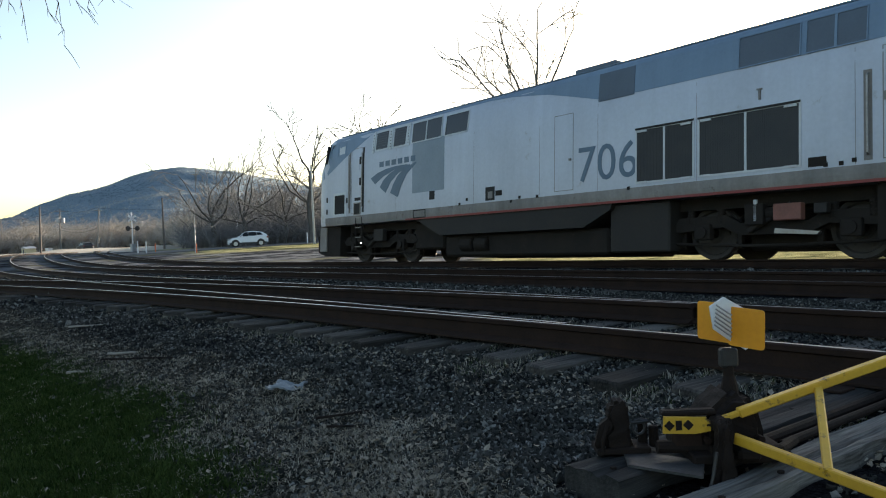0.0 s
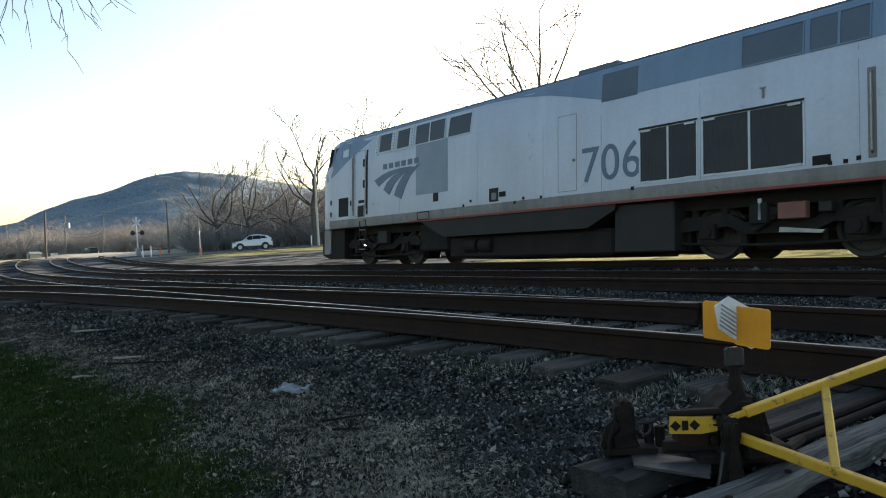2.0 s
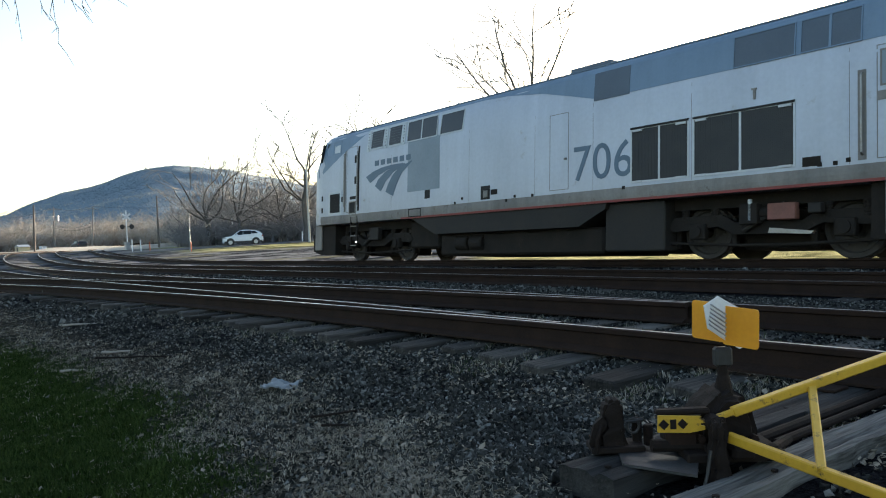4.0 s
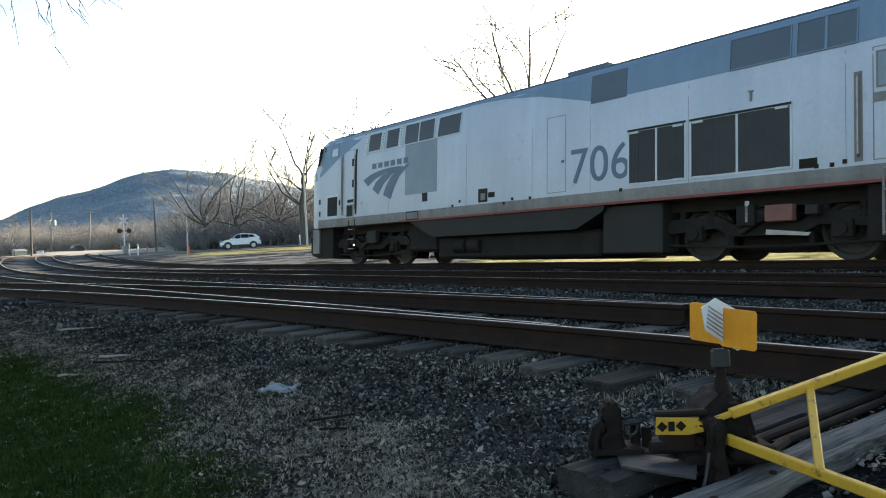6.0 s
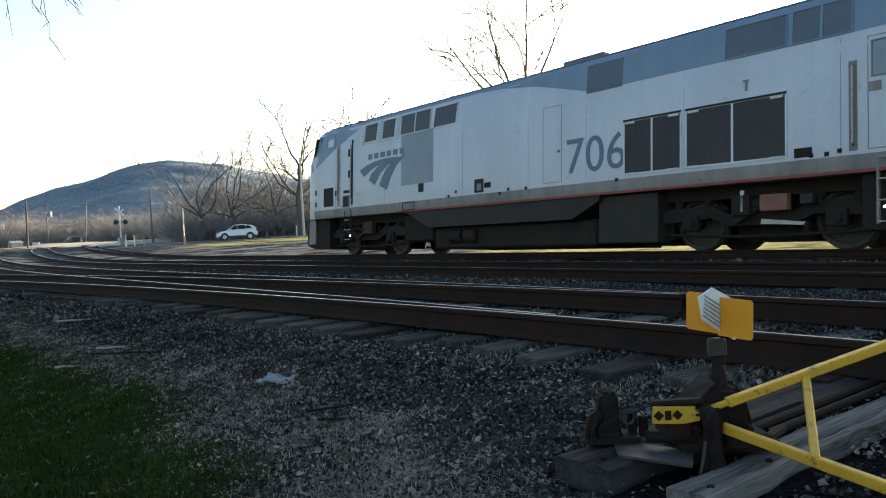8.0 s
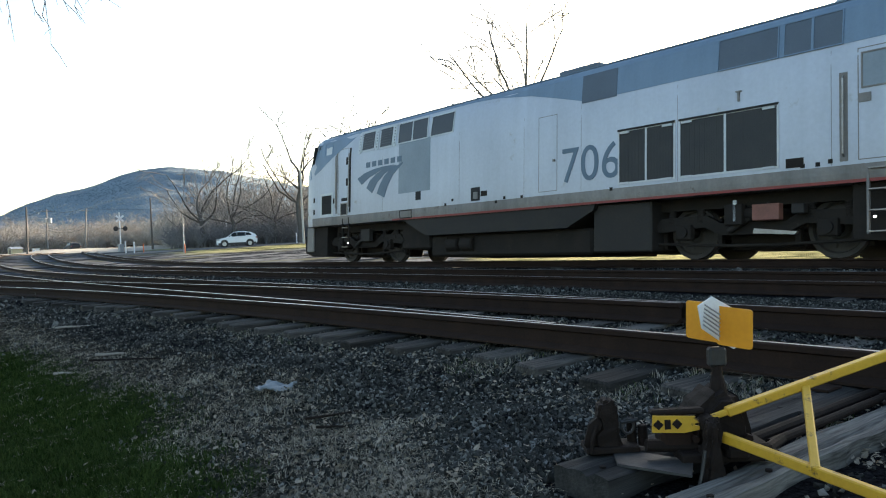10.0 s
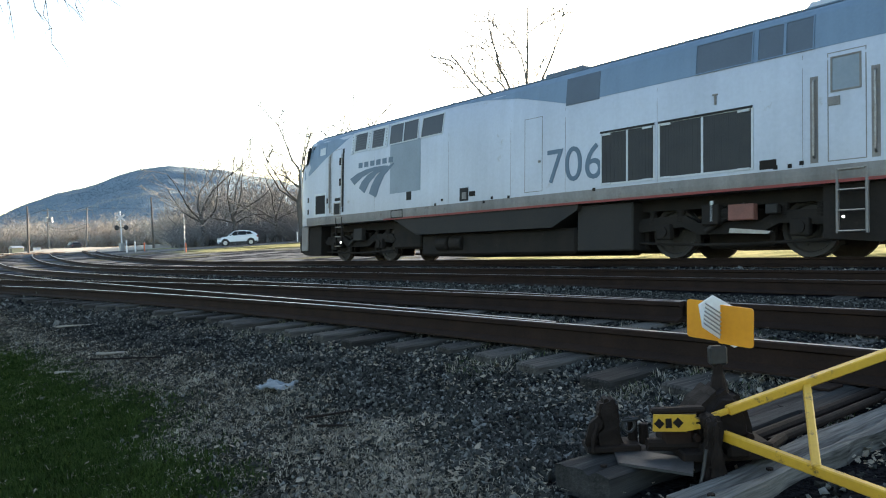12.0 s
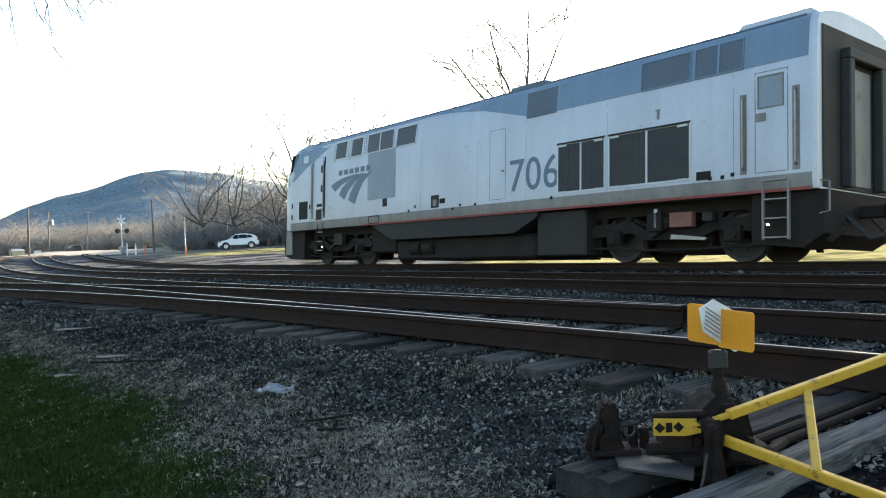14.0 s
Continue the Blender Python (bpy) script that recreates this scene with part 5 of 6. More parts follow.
# a limb of the tree beside the camera hangs into view
def overhang():
    T = thing("tree", "bare tree with thin drooping twigs overhead", "tree", pose(-9.5, -4.2, -0.05))
    rnd = random.Random(77)
    bm = bmesh.new()
    tube(bm, [(0, 0, 0), (0.1, 0.1, 2.0), (0.2, 0.3, 4.0), (0.2, 0.8, 5.6)], [0.26, 0.21, 0.18, 0.13], 10)
    tube(bm, [(0.2, 0.8, 5.6), (0.4, 2.4, 6.2), (0.6, 4.2, 5.6), (0.9, 5.8, 4.5)], [0.12, 0.08, 0.05, 0.025], 8)
    tube(bm, [(0.2, 0.6, 5.2), (-0.6, -0.8, 7.0), (-1.0, -2.0, 9.0)], [0.12, 0.08, 0.03], 8)
    part("trunk", bm, BARK, T, smooth=True)
    bm = bmesh.new()
    goals = [(78.6, 0.248, 79.5, 0.36), (79.3, 0.272, 80.4, 0.37), (76.6, 0.283, 78.3, 0.36), (80.9, 0.268, 81.2, 0.37), (82.3, 0.262, 81.9, 0.37), (83.4, 0.212, 83.0, 0.36), (84.2, 0.19, 83.6, 0.36), (75.3, 0.302, 77.6, 0.36), (77.7, 0.295, 79.0, 0.37), (81.7, 0.285, 82.4, 0.36), (82.9, 0.245, 83.4, 0.36)]
    for az, e, az0, e0 in goals:
        ends = []
        for q, w in ((az0, e0), (az, e)):
            gx, gy = polar(q, 9.0)
            ends.append(Vector((gx + 9.5, gy + 4.2, 1.35 + w * 9.0)))
        a, b = ends
        tube(bm, [Vector((0.75, 5.4, 4.85)), a.lerp(Vector((0.75, 5.4, 4.85)), 0.4) + Vector((0, 0, 0.1)), a], [0.022, 0.015, 0.0105], 5, False)
        pts = [a.lerp(b, k / 7) + Vector((rnd.gauss(0, 0.022), rnd.gauss(0, 0.022), rnd.gauss(0, 0.012))) for k in range(8)]
        tube(bm, pts, [0.0095 - 0.001 * k for k in range(8)], 5, False)
        for k in range(2, 8):
            if k % 2 == 0 or rnd.random() < 0.4:
                e2 = pts[k] + (b - a).normalized() * rnd.uniform(0.10, 0.26) + Vector((rnd.gauss(0, 0.07), rnd.gauss(0, 0.07), rnd.gauss(0, 0.05)))
                mid = pts[k].lerp(e2, 0.5) + Vector((rnd.gauss(0, 0.01), rnd.gauss(0, 0.01), 0.012))
                tube(bm, [pts[k], mid, e2], [0.0045, 0.0035, 0.0022], 4, False)
    tagged(part("crown", bm, BARK, T), kind="stuff")


overhang()


# ---- scrub, hill ----
def scrub(name, places, tall, mats, label, seed, stems=9, thick=1.0, splay=0.26):
    """Thickets of bare arching stems that fork into fine twigs."""
    rnd = random.Random(seed)
    V, F, I = [], [], []

    def rod(a, b, w0, w1, mi):
        k = len(V)
        d = (b - a).normalized()
        s = d.orthogonal().normalized()
        t = d.cross(s)
        for p, w in ((a, w0), (b, w1)):
            for q in range(3):
                an = q * math.tau / 3
                V.append(tuple(p + thick * w * (math.cos(an) * s + math.sin(an) * t)))
        for q in range(3):
            F.append((k + q, k + (q + 1) % 3, k + 3 + (q + 1) % 3, k + 3 + q))
            I.append(mi)

    for x, y, sc in places:
        z = land(x, y) - 0.05
        for _ in range(stems):
            mi = rnd.randrange(len(mats))
            h = rnd.uniform(*tall) * sc * rnd.uniform(0.6, 1.0)
            a = Vector((x + rnd.gauss(0, 0.9), y + rnd.gauss(0, 0.9), z))
            b = a + Vector((rnd.gauss(0, splay) * h, rnd.gauss(0, splay) * h, h * rnd.uniform(0.3, 0.5)))
            rod(a, b, 0.034, 0.024, mi)
            for _ in range(5):
                c = b.lerp(a, rnd.uniform(0, 0.6))
                e = c + Vector((rnd.gauss(0, splay) * h, rnd.gauss(0, splay) * h, h * rnd.uniform(0.08, 0.45)))
                rod(c, e, 0.022, 0.012, mi)
                for _ in range(3):
                    g = e.lerp(c, rnd.uniform(0, 0.7))
                    rod(g, g + Vector((rnd.gauss(0, 0.13) * h, rnd.gauss(0, 0.13) * h, h * rnd.uniform(-0.04, 0.16))), 0.012, 0.007, mi)
    stuff(name, V, F, mats, label, "bushes", I)


# distance haze is lifted into these tones, lighter than bare wood
BRUSH_TAN = material("tan_brush", (0.46, 0.415, 0.36), 0.95, 0.0, (0.34, 0.305, 0.265), 0.4, 5, 0.7, 0.0, gloss=0.12)
BRUSH_RUST = material("rust_brush", (0.37, 0.305, 0.245), 0.95, 0.0, (0.27, 0.225, 0.185), 0.4, 5, 0.7, 0.0, gloss=0.12)
BRUSH_BROWN = material("brown_brush", (0.44, 0.415, 0.39), 0.95, 0.0, (0.33, 0.31, 0.29), 0.4, 5, 0.7, 0.0, gloss=0.12)
BRUSH_DARK = material("dark_brush", (0.215, 0.21, 0.217), 0.95, 0.0, (0.15, 0.147, 0.152), 0.4, 5, 0.7, 0.0, gloss=0.12)
rnd = random.Random(15)


def thicket(n, az0, az1, r0, r1, low=0.55, swing=0.5):
    """Places whose height swells and sinks along the row."""
    row = []
    for _ in range(n):
        az, r = rnd.uniform(az0, az1), rnd.uniform(r0, r1)
        row.append((*polar(az, r), low + swing * (0.5 + noise.noise(Vector((az * 0.9, r * 0.05, 3)))) + rnd.uniform(-0.1, 0.15)))
    return row


scrub("scrub", thicket(470, 69.5, 87, 190, 245, 0.55, 0.8), (5.4, 10.0), [BRUSH_TAN, BRUSH_BROWN, BRUSH_RUST, BRUSH_BROWN], "bare tan and rust-brown brushwood along the far road", 16, 10, 1.7, 0.24)
scrub("scrub", thicket(560, 57, 70.8, 91, 108), (2.6, 5.0), [BRUSH_DARK], "dense dark leafless bushes behind the parked car", 17, 12, 1.1)
scrub("scrub", thicket(220, 56, 72, 115, 135, 0.65, 0.6), (5.0, 8.4), [BRUSH_BROWN, BRUSH_TAN], "bare brown thicket behind the bushes", 18, 10, 1.3)
scrub("scrub", thicket(150, 4, 34, 36, 44), (1.8, 3.4), [BRUSH_BROWN, BRUSH_TAN], "brown thicket beyond the main line", 19, 9)


def hill():
    """A wooded ridge about a kilometre off."""
    top = [(92, 0.02), (87, 0.030), (84, 0.040), (82.3, 0.0469), (80.7, 0.0612), (79, 0.0738), (77.2, 0.082), (75.4, 0.0931), (73.5, 0.1009), (71.7, 0.1032), (69.7, 0.1015), (67.8, 0.099), (65.8, 0.0894), (63.8, 0.080), (60, 0.062), (54, 0.045), (46, 0.03), (36, 0.018), (26, 0.010)]
    top = [(-a, e) for a, e in top]
    V, F = [], []
    cols, rows = 240, 120
    def place(i, j):
        az = 92 - 66 * i / cols
        u = j / rows
        r = 560 + 900 * u
        crest = stepped(-az, top) * 1200
        shape = math.sin(min(u / 0.72, 1.0) * math.pi / 2) ** 1.25 if u < 0.72 else 1 - 0.5 * ((u - 0.72) / 0.28) ** 2
        x, y = polar(az, r)
        w = noise.noise(Vector((x * 0.006, y * 0.006, 0))) * 6 + noise.noise(Vector((x * 0.02, y * 0.02, 4))) * 3.5
        return x, y, 3.0 + crest * shape * (r / 1200 if u < 0.72 else 1208 / 1200) * 0.955 + w * min(1, u * 3) * min(1, crest / 60)
    for j in range(rows + 1):
        for i in range(cols + 1):
            V.append(place(i, j))
    w = cols + 1
    F = [(j * w + i, j * w + i + 1, (j + 1) * w + i + 1, (j + 1) * w + i) for j in range(rows) for i in range(cols)]
    me = bpy.data.meshes.new("hill")
    me.from_pydata(V, [], F)
    me.shade_smooth()
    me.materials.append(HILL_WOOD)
    tagged(new("hill", me), "long wooded hill, tinted blue for distance haze", "hill", kind="structure")
    rnd = random.Random(55)
    base = [Vector(p) for p in ((1, 0, 0), (0, 1, 0), (-1, 0, 0), (0, -1, 0), (0, 0, 1), (0, 0, -1))]
    tri = [(0, 1, 4), (1, 2, 4), (2, 3, 4), (3, 0, 4), (1, 0, 5), (2, 1, 5), (3, 2, 5), (0, 3, 5)]
    TV, TF, TI = [], [], []
    for _ in range(80000):
        i, j = rnd.uniform(0, cols), rnd.uniform(0.03, 0.80) * rows
        x, y, z = place(i, j)
        s = rnd.uniform(0.6, 1.3)
        k = len(TV)
        for c in base:
            q = c * rnd.uniform(0.6, 1.3)
            TV.append((x + q.x * s, y + q.y * s, z + q.z * s * rnd.uniform(0.5, 0.8)))
        TF += [[k + a for a in t] for t in tri]
        # noise drifts pick pale crowns, standing in for sun-grazed patches, and darker blue ones
        drift = noise.noise(Vector((x * 0.010, y * 0.010, z * 0.03))) + 0.5 * noise.noise(Vector((x * 0.05, y * 0.05, 7))) + rnd.gauss(0, 0.16)
        TI += [1 if drift > 0.36 else 2 if drift < -0.25 else 0] * 8
    stuff("hill_woods", TV, TF, [HILL_TREE, HILL_PALE, HILL_DARK], "leafless woods covering the hill, their grey tinted with haze blue", "woods", TI).data.shade_smooth()


# blue haze of distance is mixed into the floor, grey and dark tree colours
HILL_WOOD = material("hazy_hill_floor", (0.172, 0.225, 0.265), 1.0, 0.0, (0.138, 0.184, 0.22), 0.02, 0.2, 0.7, 0.4, gloss=0.12)
HILL_TREE = islands(material("hazy_hill_tree", (0.196, 0.25, 0.295), 1.0, 0.0, (0.16, 0.208, 0.245), 0.01, 0.15, 0.7, 0.0, gloss=0.05), 0.12)
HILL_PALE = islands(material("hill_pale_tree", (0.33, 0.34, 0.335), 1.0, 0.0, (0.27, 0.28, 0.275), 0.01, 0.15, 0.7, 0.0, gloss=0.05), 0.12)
HILL_DARK = islands(material("hazy_dark_tree", (0.14, 0.185, 0.225), 1.0, 0.0, (0.115, 0.155, 0.19), 0.01, 0.15, 0.7, 0.0, gloss=0.05), 0.12)
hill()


# ---- road, crossing, poles, car ----
ASPHALT = material("asphalt", (0.06, 0.06, 0.062), 0.85, 0.0, (0.045, 0.045, 0.047), 0.6, 25, 0.7, 0.15)
# paler than the asphalt because sunlight is painted into the road's colour
ROAD_SUNLIT = material("sunlit_road", (0.30, 0.27, 0.22), 0.85, 0.0, (0.24, 0.215, 0.18), 0.5, 10, 0.7, 0.1)
POLE_WOOD = material("pole_wood", (0.16, 0.13, 0.11), 0.9, 0.0, (0.10, 0.085, 0.075), 1.5, 20, 0.8, 0.2)
POLE_GREY = material("weathered_pole", (0.26, 0.235, 0.215), 0.9, 0.0, (0.19, 0.17, 0.155), 1.5, 20, 0.8, 0.2)
GALV = material("galvanised", (0.42, 0.43, 0.44), 0.5, 0.5, (0.34, 0.34, 0.35), 3, 30, 0.6, 0.1)
ORANGE = material("orange_marker", (0.70, 0.16, 0.06), 0.6, 0.0, (0.58, 0.14, 0.06), 5, 30, 0.5, 0.05)
CAR_WHITE = material("car_paint", (0.70, 0.73, 0.76), 0.22, 0.05, (0.66, 0.69, 0.72), 2, 20, 0.3, 0.0)
CAR_GLASS = material("car_glass", (0.012, 0.015, 0.018), 0.08, 0.0, (0.016, 0.019, 0.022), 2, 20, 0.3, 0.0, gloss=0.2)
TYRE = material("tyre", (0.018, 0.018, 0.018), 0.85, 0.0, (0.025, 0.024, 0.023), 8, 50, 0.5, 0.1)
ALLOY = material("alloy_rim", (0.45, 0.46, 0.47), 0.35, 0.8, (0.38, 0.38, 0.39), 8, 50, 0.4, 0.05)
DARK_TRIM = material("dark_trim", (0.03, 0.03, 0.032), 0.6, 0.0, (0.04, 0.04, 0.04), 5, 40, 0.5, 0.1)
HUT = material("hut_boards", (0.55, 0.48, 0.30), 0.8, 0.0, (0.44, 0.38, 0.25), 2, 15, 0.7, 0.15)


def ribbon(name, pts, half, mat, label, lift=0.12, tilt=0.0):
    bm = bmesh.new()
    rows = []
    fine = [(x0 + (x1 - x0) * k / 8, y0 + (y1 - y0) * k / 8) for (x0, y0), (x1, y1) in zip(pts, pts[1:]) for k in range(8)] + [pts[-1]]
    for i, (x, y) in enumerate(fine):
        a, b = fine[max(i - 1, 0)], fine[min(i + 1, len(fine) - 1)]
        d = Vector((b[0] - a[0], b[1] - a[1], 0)).normalized()
        n = Vector((-d.y, d.x, 0))
        row = []
        for k in (-1.15, -1, 0, 1, 1.15):
            px, py = x + n.x * half * k, y + n.y * half * k
            row.append(bm.verts.new((px, py, land(px, py) + (lift + tilt * k if abs(k) <= 1 else -0.3))))
        rows.append(row)
    for a, b in zip(rows, rows[1:]):
        for k in range(4):
            bm.faces.new((a[k], b[k], b[k + 1], a[k + 1]))
    bmesh.ops.recalc_face_normals(bm, faces=bm.faces)
    return tagged(part(name, bm, mat, smooth=False), label, "road", kind="structure")


ribbon("road", [polar(92, 165), polar(84, 146), polar(79, 130), polar(74, 121), polar(69.5, 117), polar(67.5, 118)], 8.0, ROAD_SUNLIT, "sunlit pale road running along the brush", 0.32, 0.28)
ribbon("parking_apron", [polar(76, 84), polar(72, 82.5), polar(68, 83), polar(64, 85), polar(60, 90)], 4.2, ASPHALT, "dark asphalt apron with a parked car", 0.05)


def utility_pole(az, r, h, label, arms=1, lean=0.0, box_at=None, mat=None, radius=0.15, z=None, group="utility poles"):
    x, y = polar(az, r)
    P = thing("utility_pole", label, "utility pole", pose(x, y, (land(x, y) if z is None else z) - 0.3, 0, lean, 90 - az + 90), group=group)
    bm = bmesh.new()
    tube(bm, [(0, 0, 0), (0, 0, h * 0.5), (0, 0, h + 0.3)], [radius, radius * 0.85, radius * 0.65], 9)
    part("pole", bm, mat or POLE_WOOD, P)
    for k in range(arms):
        bm = bmesh.new()
        zz = h - 0.2 - 0.9 * k
        box(bm, -1.2, 1.2, -0.17, -0.05, zz - 0.06, zz + 0.06, 0.01)
        arm = part("crossarm", bm, mat or POLE_WOOD, P)
        for u in (-1.1, -0.5, 0.5, 1.1):
            bm = bmesh.new()
            disc(bm, (u, -0.11, zz + 0.12), (0, 0, 1), 0.05, 0.14, 8)
            part("insulator", bm, GALV, arm)
    if box_at:
        for u in (-0.55, 0.55):
            bm = bmesh.new()
            disc(bm, (u, -0.3, box_at), (0, 0, 1), 0.38, 1.1, 14, 0, 0.05)
            part("transformer", bm, GALV, P)
    return P


utility_pole(80.8, 118, 6.6, "leaning dark wooden utility pole beside the tracks", 0, 1.5)
utility_pole(79.6, 190, 9.6, "wooden utility pole with two grey transformers", 1, 1.5, 7.4, POLE_GREY, 0.2)
utility_pole(77.3, 185, 9.2, "grey wooden utility pole with a crossarm", 1, 4.0, None, POLE_GREY, 0.17)
utility_pole(73.0, 112, 7.2, "plain dark wooden utility pole by the road", 0, 0.5)
utility_pole(70.9, 72, 3.5, "thin grey pole with an orange foot", 0, 1.0, None, GALV, 0.05)
utility_pole(62.38, 80, 8.2, "pale grey metal lamp pole beside the grass", 0, 0.3, None, GALV, 0.13)
utility_pole(83.0, 200, 8.0, "grey wooden utility pole beyond the road", 1, 0, None, POLE_GREY, 0.18)
utility_pole(54.5, 76, 9.0, "pale grey metal lamp pole beside the grass", 0, 0.0, None, GALV, 0.1)


def wires():
    WIRE = material("wire_grey", (0.10, 0.10, 0.105), 0.6, 0.3)
    spans = [((83.0, 200, 8.6), (79.65, 190, 10.2)), ((79.65, 190, 10.4), (77.3, 185, 10.0)), ((79.65, 190, 6.4), (77.3, 185, 6.2)), ((79.65, 190, 5.8), (77.3, 185, 5.5)), ((77.3, 185, 10.0), (70, 200, 10.5)), ((90, 215, 10), (83.0, 200, 8.6))]
    for a, b in spans:
        (x0, y0), (x1, y1) = polar(a[0], a[1]), polar(b[0], b[1])
        z0, z1 = land(x0, y0) + a[2] - 0.7, land(x1, y1) + b[2] - 0.7
        bm = bmesh.new()
        tube(bm, [(x0 + (x1 - x0) * k / 10, y0 + (y1 - y0) * k / 10, z0 + (z1 - z0) * k / 10 - 0.9 * 4 * (k / 10) * (1 - k / 10)) for k in range(11)], 0.035, 4)
        tagged(part("overhead_wire", bm, WIRE), "thin sagging grey overhead wire between poles", "wire", group="overhead wires")


wires()


def crossing_signal(az, r, label):
    x, y = polar(az, r)
    S = thing("crossing_signal", label, "crossing signal", pose(x, y, land(x, y), 0, 0, 180 - az), group="crossing signals")
    bm = bmesh.new()
    tube(bm, [(0, 0, 0), (0, 0, 4.75)], 0.075, 10)
    part("mast", bm, WHITE, S)
    for ang in (35, -35):
        bm = bmesh.new()
        box(bm, -0.6, 0.6, -0.10, -0.085, -0.11, 0.11, 0.0, 0, pose(0, 0, 4.0, 0, ang))
        part("cross_board", bm, WHITE, S, "white crossbuck board")
    bm = bmesh.new()
    box(bm, -0.7, 0.7, -0.05, 0.05, 2.75, 2.85, 0.01)
    part("lamp_bar", bm, DARK_TRIM, S)
    for u in (-0.6, 0.6):
        bm = bmesh.new()
        disc(bm, (u, -0.12, 2.8), (0, 1, 0), 0.30, 0.03, 18)
        back = part("lamp_shield", bm, DARK_TRIM, S)
        bm = bmesh.new()
        disc(bm, (u, -0.2, 2.8), (0, 1, 0), 0.13, 0.16, 14)
        part("lamp_hood", bm, DARK_TRIM, back)
    bm = bmesh.new()
    box(bm, -0.28, 0.28, -0.22, 0.22, 0.0, 0.95, 0.02)
    part("base_box", bm, GALV, S)
    return S


crossing_signal(75.05, 98, "white crossing signal mast with dark lamps beside road")


def posts():
    for az, r, h, m in ((74.75, 84, 1.35, WHITE), (74.2, 83, 1.25, WHITE), (73.6, 84, 1.0, ORANGE), (70.83, 71.9, 0.9, ORANGE), (69.1, 93, 1.7, WHITE), (67.9, 96, 3.2, WHITE), (62.9, 84, 1.2, WHITE)):
        x, y = polar(az, r)
        bm = bmesh.new()
        tube(bm, [(0, 0, 0), (0, 0, h - 0.05), (0, 0, h)], [0.06, 0.06, 0.04], 10)
        ob = part("marker_post", bm, m)
        ob.matrix_world = pose(x, y, land(x, y) - 0.05)
        tagged(ob, "orange plastic marker post in the ground" if m is ORANGE else "white painted marker post in the ground", "post", group="marker posts")


posts()


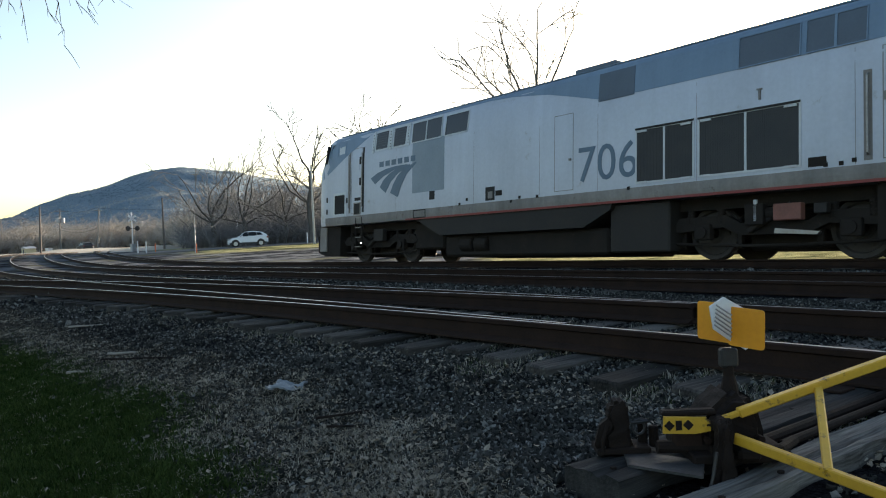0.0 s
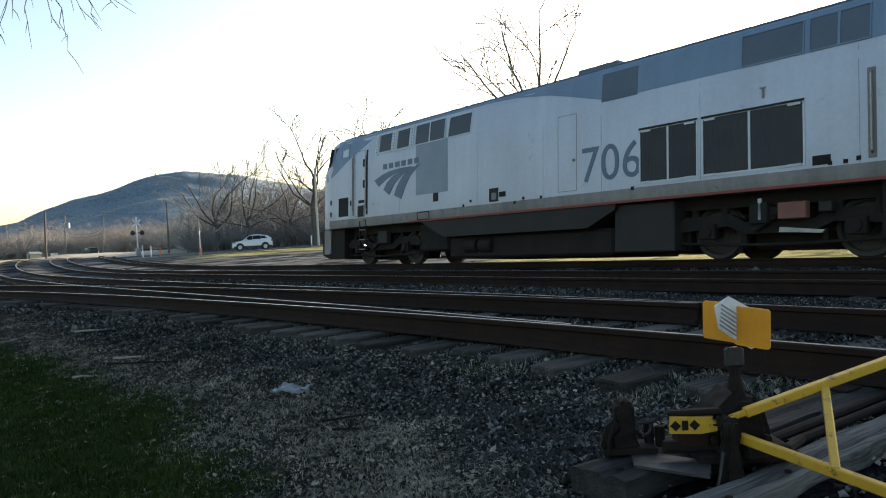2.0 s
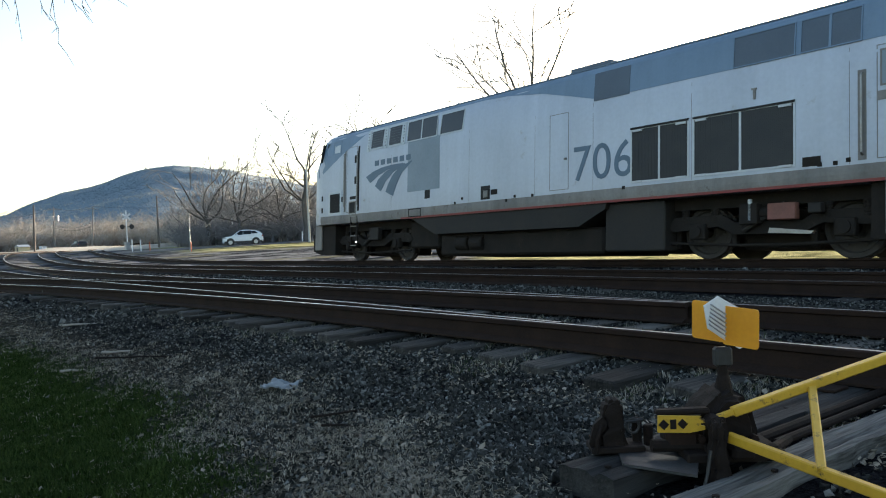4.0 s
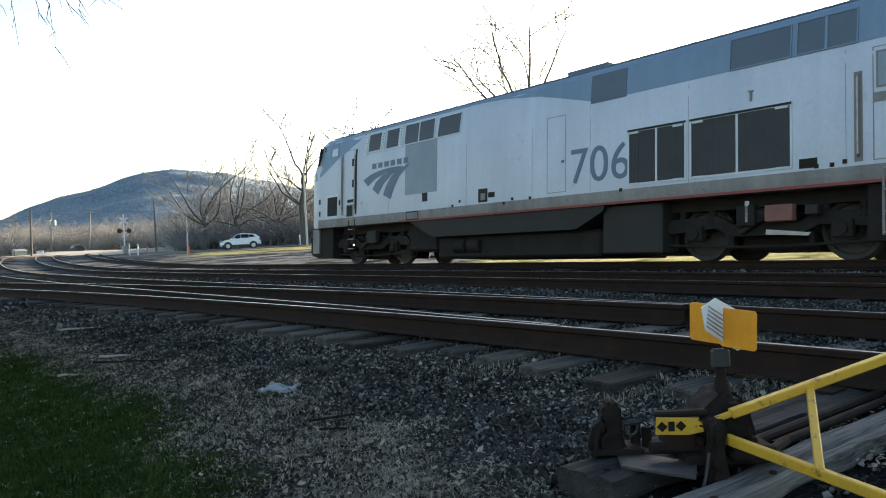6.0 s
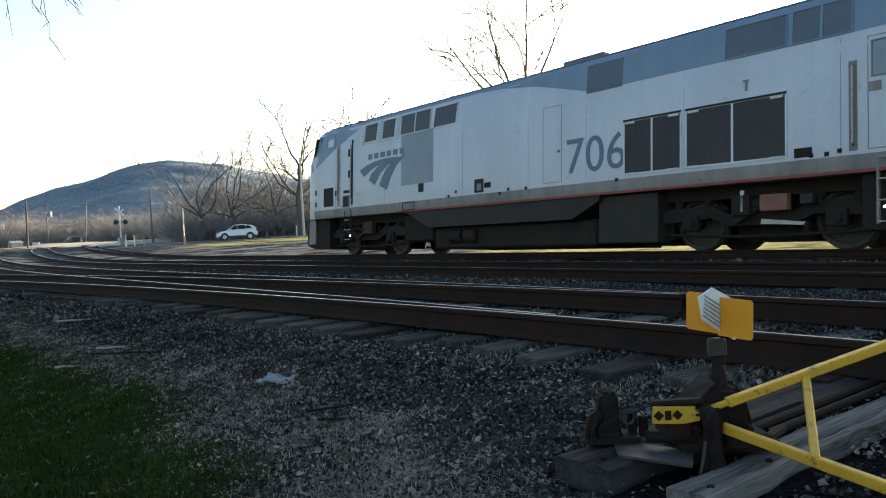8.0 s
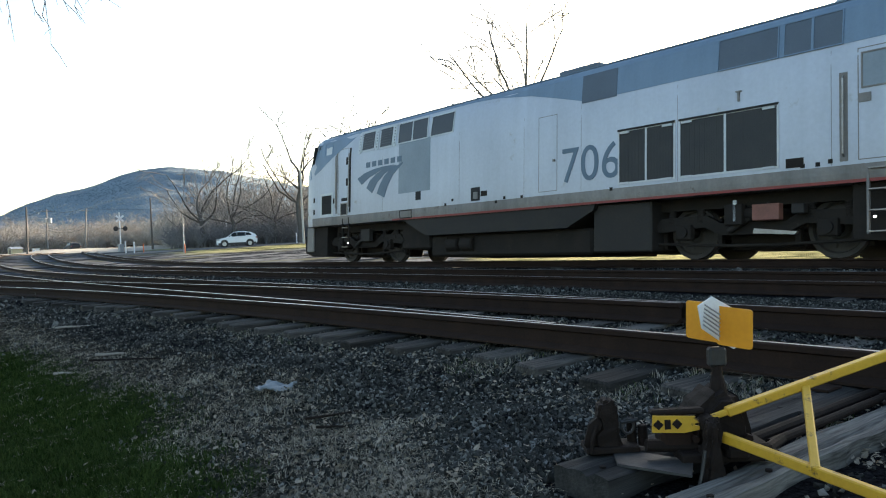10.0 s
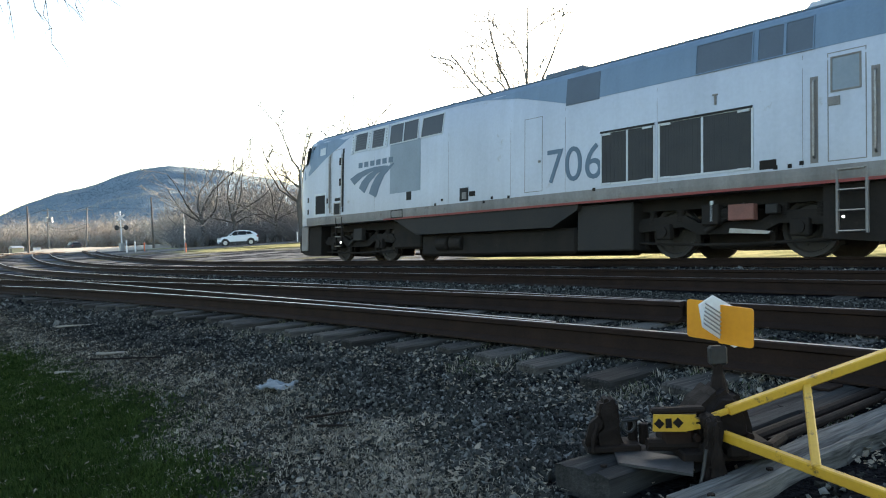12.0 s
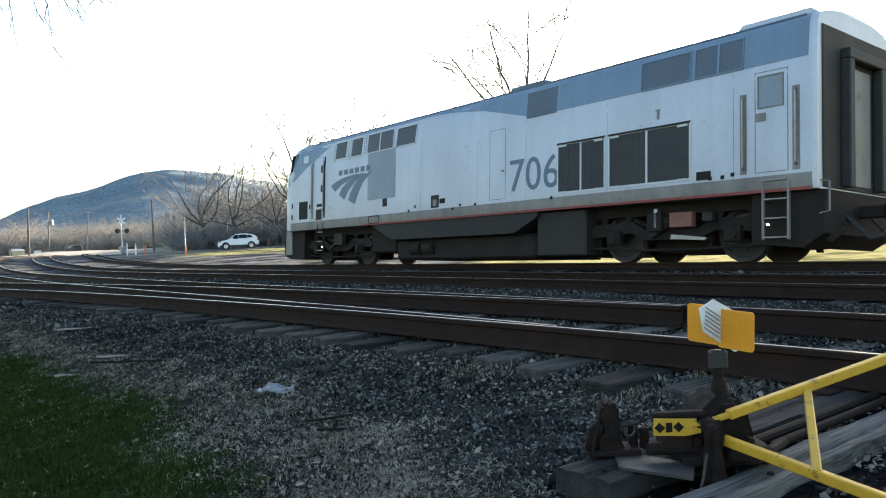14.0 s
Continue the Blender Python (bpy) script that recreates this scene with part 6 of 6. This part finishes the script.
def parked_car(az, r, turn, paint, label, name="car"):
    x, y = polar(az, r)
    C = thing(name, label, "car", pose(x, y, land(x, y) + 0.04, 0, 0, turn))
    bm = bmesh.new()
    # lower body lofted from side outline, narrowing at both ends
    st = [(-2.14, 0.34, 0.60, 0.68), (-2.04, 0.24, 0.80, 0.82), (-1.6, 0.22, 0.92, 0.89), (-0.95, 0.22, 0.99, 0.91), (0.3, 0.22, 1.04, 0.91), (1.3, 0.24, 1.10, 0.90), (1.94, 0.28, 1.10, 0.84), (2.10, 0.40, 0.96, 0.76)]
    rings = []
    for s, z0, z1, hw in st:
        prof = [(-hw * 0.94, z0), (-hw, z0 + 0.15), (-hw, (z0 + z1) / 2), (-hw * 0.97, z1 - 0.05), (-hw * 0.88, z1), (hw * 0.88, z1), (hw * 0.97, z1 - 0.05), (hw, (z0 + z1) / 2), (hw, z0 + 0.15), (hw * 0.94, z0)]
        rings.append([bm.verts.new((s, a, b)) for a, b in prof])
    for a, b in zip(rings, rings[1:]):
        for k in range(len(a)):
            bm.faces.new((a[k], b[k], b[(k + 1) % len(a)], a[(k + 1) % len(a)]))
    bm.faces.new(rings[0]), bm.faces.new(rings[-1][::-1])
    bmesh.ops.recalc_face_normals(bm, faces=bm.faces)
    part("body", bm, paint, C, smooth=False)
    bm = bmesh.new()
    st = [(-1.12, 1.0, 0.78), (-0.36, 1.52, 0.62), (0.15, 1.61, 0.62), (0.8, 1.59, 0.60), (1.5, 1.46, 0.58), (1.80, 1.30, 0.62), (2.02, 1.08, 0.72)]
    rings = [[bm.verts.new((s, -0.80, 0.98)), bm.verts.new((s, -hw, z)), bm.verts.new((s, hw, z)), bm.verts.new((s, 0.80, 0.98))] for s, z, hw in st]
    for a, b in zip(rings, rings[1:]):
        for k in range(3):
            bm.faces.new((a[k], b[k], b[k + 1], a[k + 1]))
    bmesh.ops.recalc_face_normals(bm, faces=bm.faces)
    part("cabin", bm, paint, C)
    for sgn in (-1, 1):
        for low, high, sill, head in (([-0.90, -0.015], [-0.30, -0.015], 1.06, 1.50), ([0.015, 0.88], [0.015, 0.84], 1.10, 1.50), ([0.91, 1.56], [0.87, 1.26], 1.16, 1.44)):
            bm = bmesh.new()
            def side(z):
                return sgn * (0.80 - 0.32 * (z - 1.05))
            q = [(low[0], side(sill), sill), (low[1], side(sill), sill), (high[1], side(head), head), (high[0], side(head), head)]
            fs = bm.faces.new([bm.verts.new(v) for v in q])
            e = bmesh.ops.extrude_face_region(bm, geom=[fs])
            bmesh.ops.translate(bm, vec=(0, sgn * 0.012, 0), verts=[g for g in e["geom"] if isinstance(g, bmesh.types.BMVert)])
            part("side_window", bm, CAR_GLASS, C)
        bm = bmesh.new()
        box(bm, -0.75, -0.55, sgn * 0.98 - 0.08, sgn * 0.98 + 0.08, 1.02, 1.16, 0.03)
        part("mirror", bm, paint, C)
        bm = bmesh.new()
        box(bm, -1.95, 1.95, sgn * 0.915 - 0.014, sgn * 0.915 + 0.014, 0.22, 0.42, 0.005)
        part("sill_trim", bm, DARK_TRIM, C)
        bm = bmesh.new()
        box(bm, -2.10, -1.75, sgn * 0.72 - 0.13, sgn * 0.72 + 0.13, 0.70, 0.84, 0.03)
        part("headlight", bm, GALV, C)
        bm = bmesh.new()
        box(bm, 1.90, 2.10, sgn * 0.72 - 0.12, sgn * 0.72 + 0.12, 0.82, 1.0, 0.03)
        part("tail_light", bm, RED, C)
        for s in (-1.33, 1.30):
            bm = bmesh.new()
            disc(bm, (s, sgn * 0.82, 0.34), (0, 1, 0), 0.42, 0.20, 22)
            arch = part("wheel_arch", bm, DARK_TRIM, C)
            bm = bmesh.new()
            disc(bm, (s, sgn * 0.83, 0.30), (0, 1, 0), 0.355, 0.24, 22, 0, 0.03)
            w = part("wheel", bm, TYRE, C)
            bm = bmesh.new()
            disc(bm, (s, sgn * 0.945, 0.30), (0, 1, 0), 0.215, 0.02, 18)
            part("rim", bm, ALLOY, w)
    for q in ([(-1.03, -0.70, 1.04), (-1.03, 0.70, 1.04), (-0.30, 0.58, 1.53), (-0.30, -0.58, 1.53)], [(1.93, -0.64, 1.06), (1.93, 0.64, 1.06), (1.74, 0.54, 1.36), (1.74, -0.54, 1.36)]):
        bm = bmesh.new()
        f = bm.faces.new([bm.verts.new(v) for v in q])
        e = bmesh.ops.extrude_face_region(bm, geom=[f])
        bmesh.ops.translate(bm, vec=(-0.03 if q[0][0] < 0 else 0.03, 0, 0.03), verts=[g for g in e["geom"] if isinstance(g, bmesh.types.BMVert)])
        part("windshield", bm, CAR_GLASS, C)
    bm = bmesh.new()
    for sgn in (-1, 1):
        tube(bm, [(-0.1, sgn * 0.56, 1.62), (0.0, sgn * 0.56, 1.68), (1.1, sgn * 0.55, 1.65), (1.2, sgn * 0.55, 1.59)], 0.02, 6)
    part("roof_rail", bm, DARK_TRIM, C)
    return C


parked_car(67.2, 84, 70, CAR_WHITE, "white compact sport utility car parked on the apron")
parked_car(78.1, 150, 5, DARK_TRIM, "dark car far off on the road")


def hut():
    x, y = polar(81.5, 165)
    H = thing("hut", "small pale yellow trackside hut", "hut", pose(x, y, land(x, y), 0, 0, 10))
    bm = bmesh.new()
    box(bm, -1.15, 1.15, -0.9, 0.9, 0, 1.35, 0.02)
    part("wall", bm, HUT, H)
    bm = bmesh.new()
    prism(bm, [(-1.35, 1.33), (1.35, 1.33), (0, 1.75)], -1.05, 1.05)
    part("roof", bm, GALV, H)
    bm = bmesh.new()
    box(bm, -0.3, 0.3, -0.94, -0.89, 0.05, 1.2, 0.01)
    part("door", bm, DARK_TRIM, H)
    x, y = polar(80.3, 160)
    bm = bmesh.new()
    box(bm, -0.7, 0.7, -0.4, 0.4, 0, 1.2, 0.03)
    box(bm, -0.8, 0.8, -0.5, 0.5, 1.2, 1.28, 0.02)
    ob = part("relay_box", bm, WHITE)
    ob.matrix_world = pose(x, y, land(x, y), 0, 0, 10)
    tagged(ob, "white painted metal relay box by the tracks", "relay box")


hut()

# ties of the three tracks, last for their number
lay_ties(near_track, near_y, NEAR_Z, -34, 2.0)
lay_ties(mid_track, mid_y, MID_Z, -60, 4.0, spacing=0.56)
lay_ties(main_track, main_y, MAIN_Z, -70, 6.0, LEAN, spacing=0.6)


# ---- what moves ----
ROLL = [  # seconds, metres still to go
    (0, 1.904), (2, 1.904), (4, 1.904), (6, 1.904), (7, 1.900), (7.5, 1.890), (8, 1.876), (8.5, 1.852), (9, 1.822), (9.5, 1.785), (10, 1.740), (10.5, 1.683),
    (11, 1.576), (11.5, 1.441), (12, 1.257), (12.5, 1.033), (13, 0.749), (13.5, 0.414), (14, 0.0)]


def motions():
    walk(loco, [(t, pose(-23.362 + d, 13.83, 0.5185, -LEAN)) for t, d in ROLL])
    for ax, s in zip(axles, (0.0, 2.74, 13.0, 15.74)):
        walk(ax, [(t, pose(s, 0, 0.508, 0, math.degrees((d - 1.904) / 0.508), 0)) for t, d in ROLL])


motions()
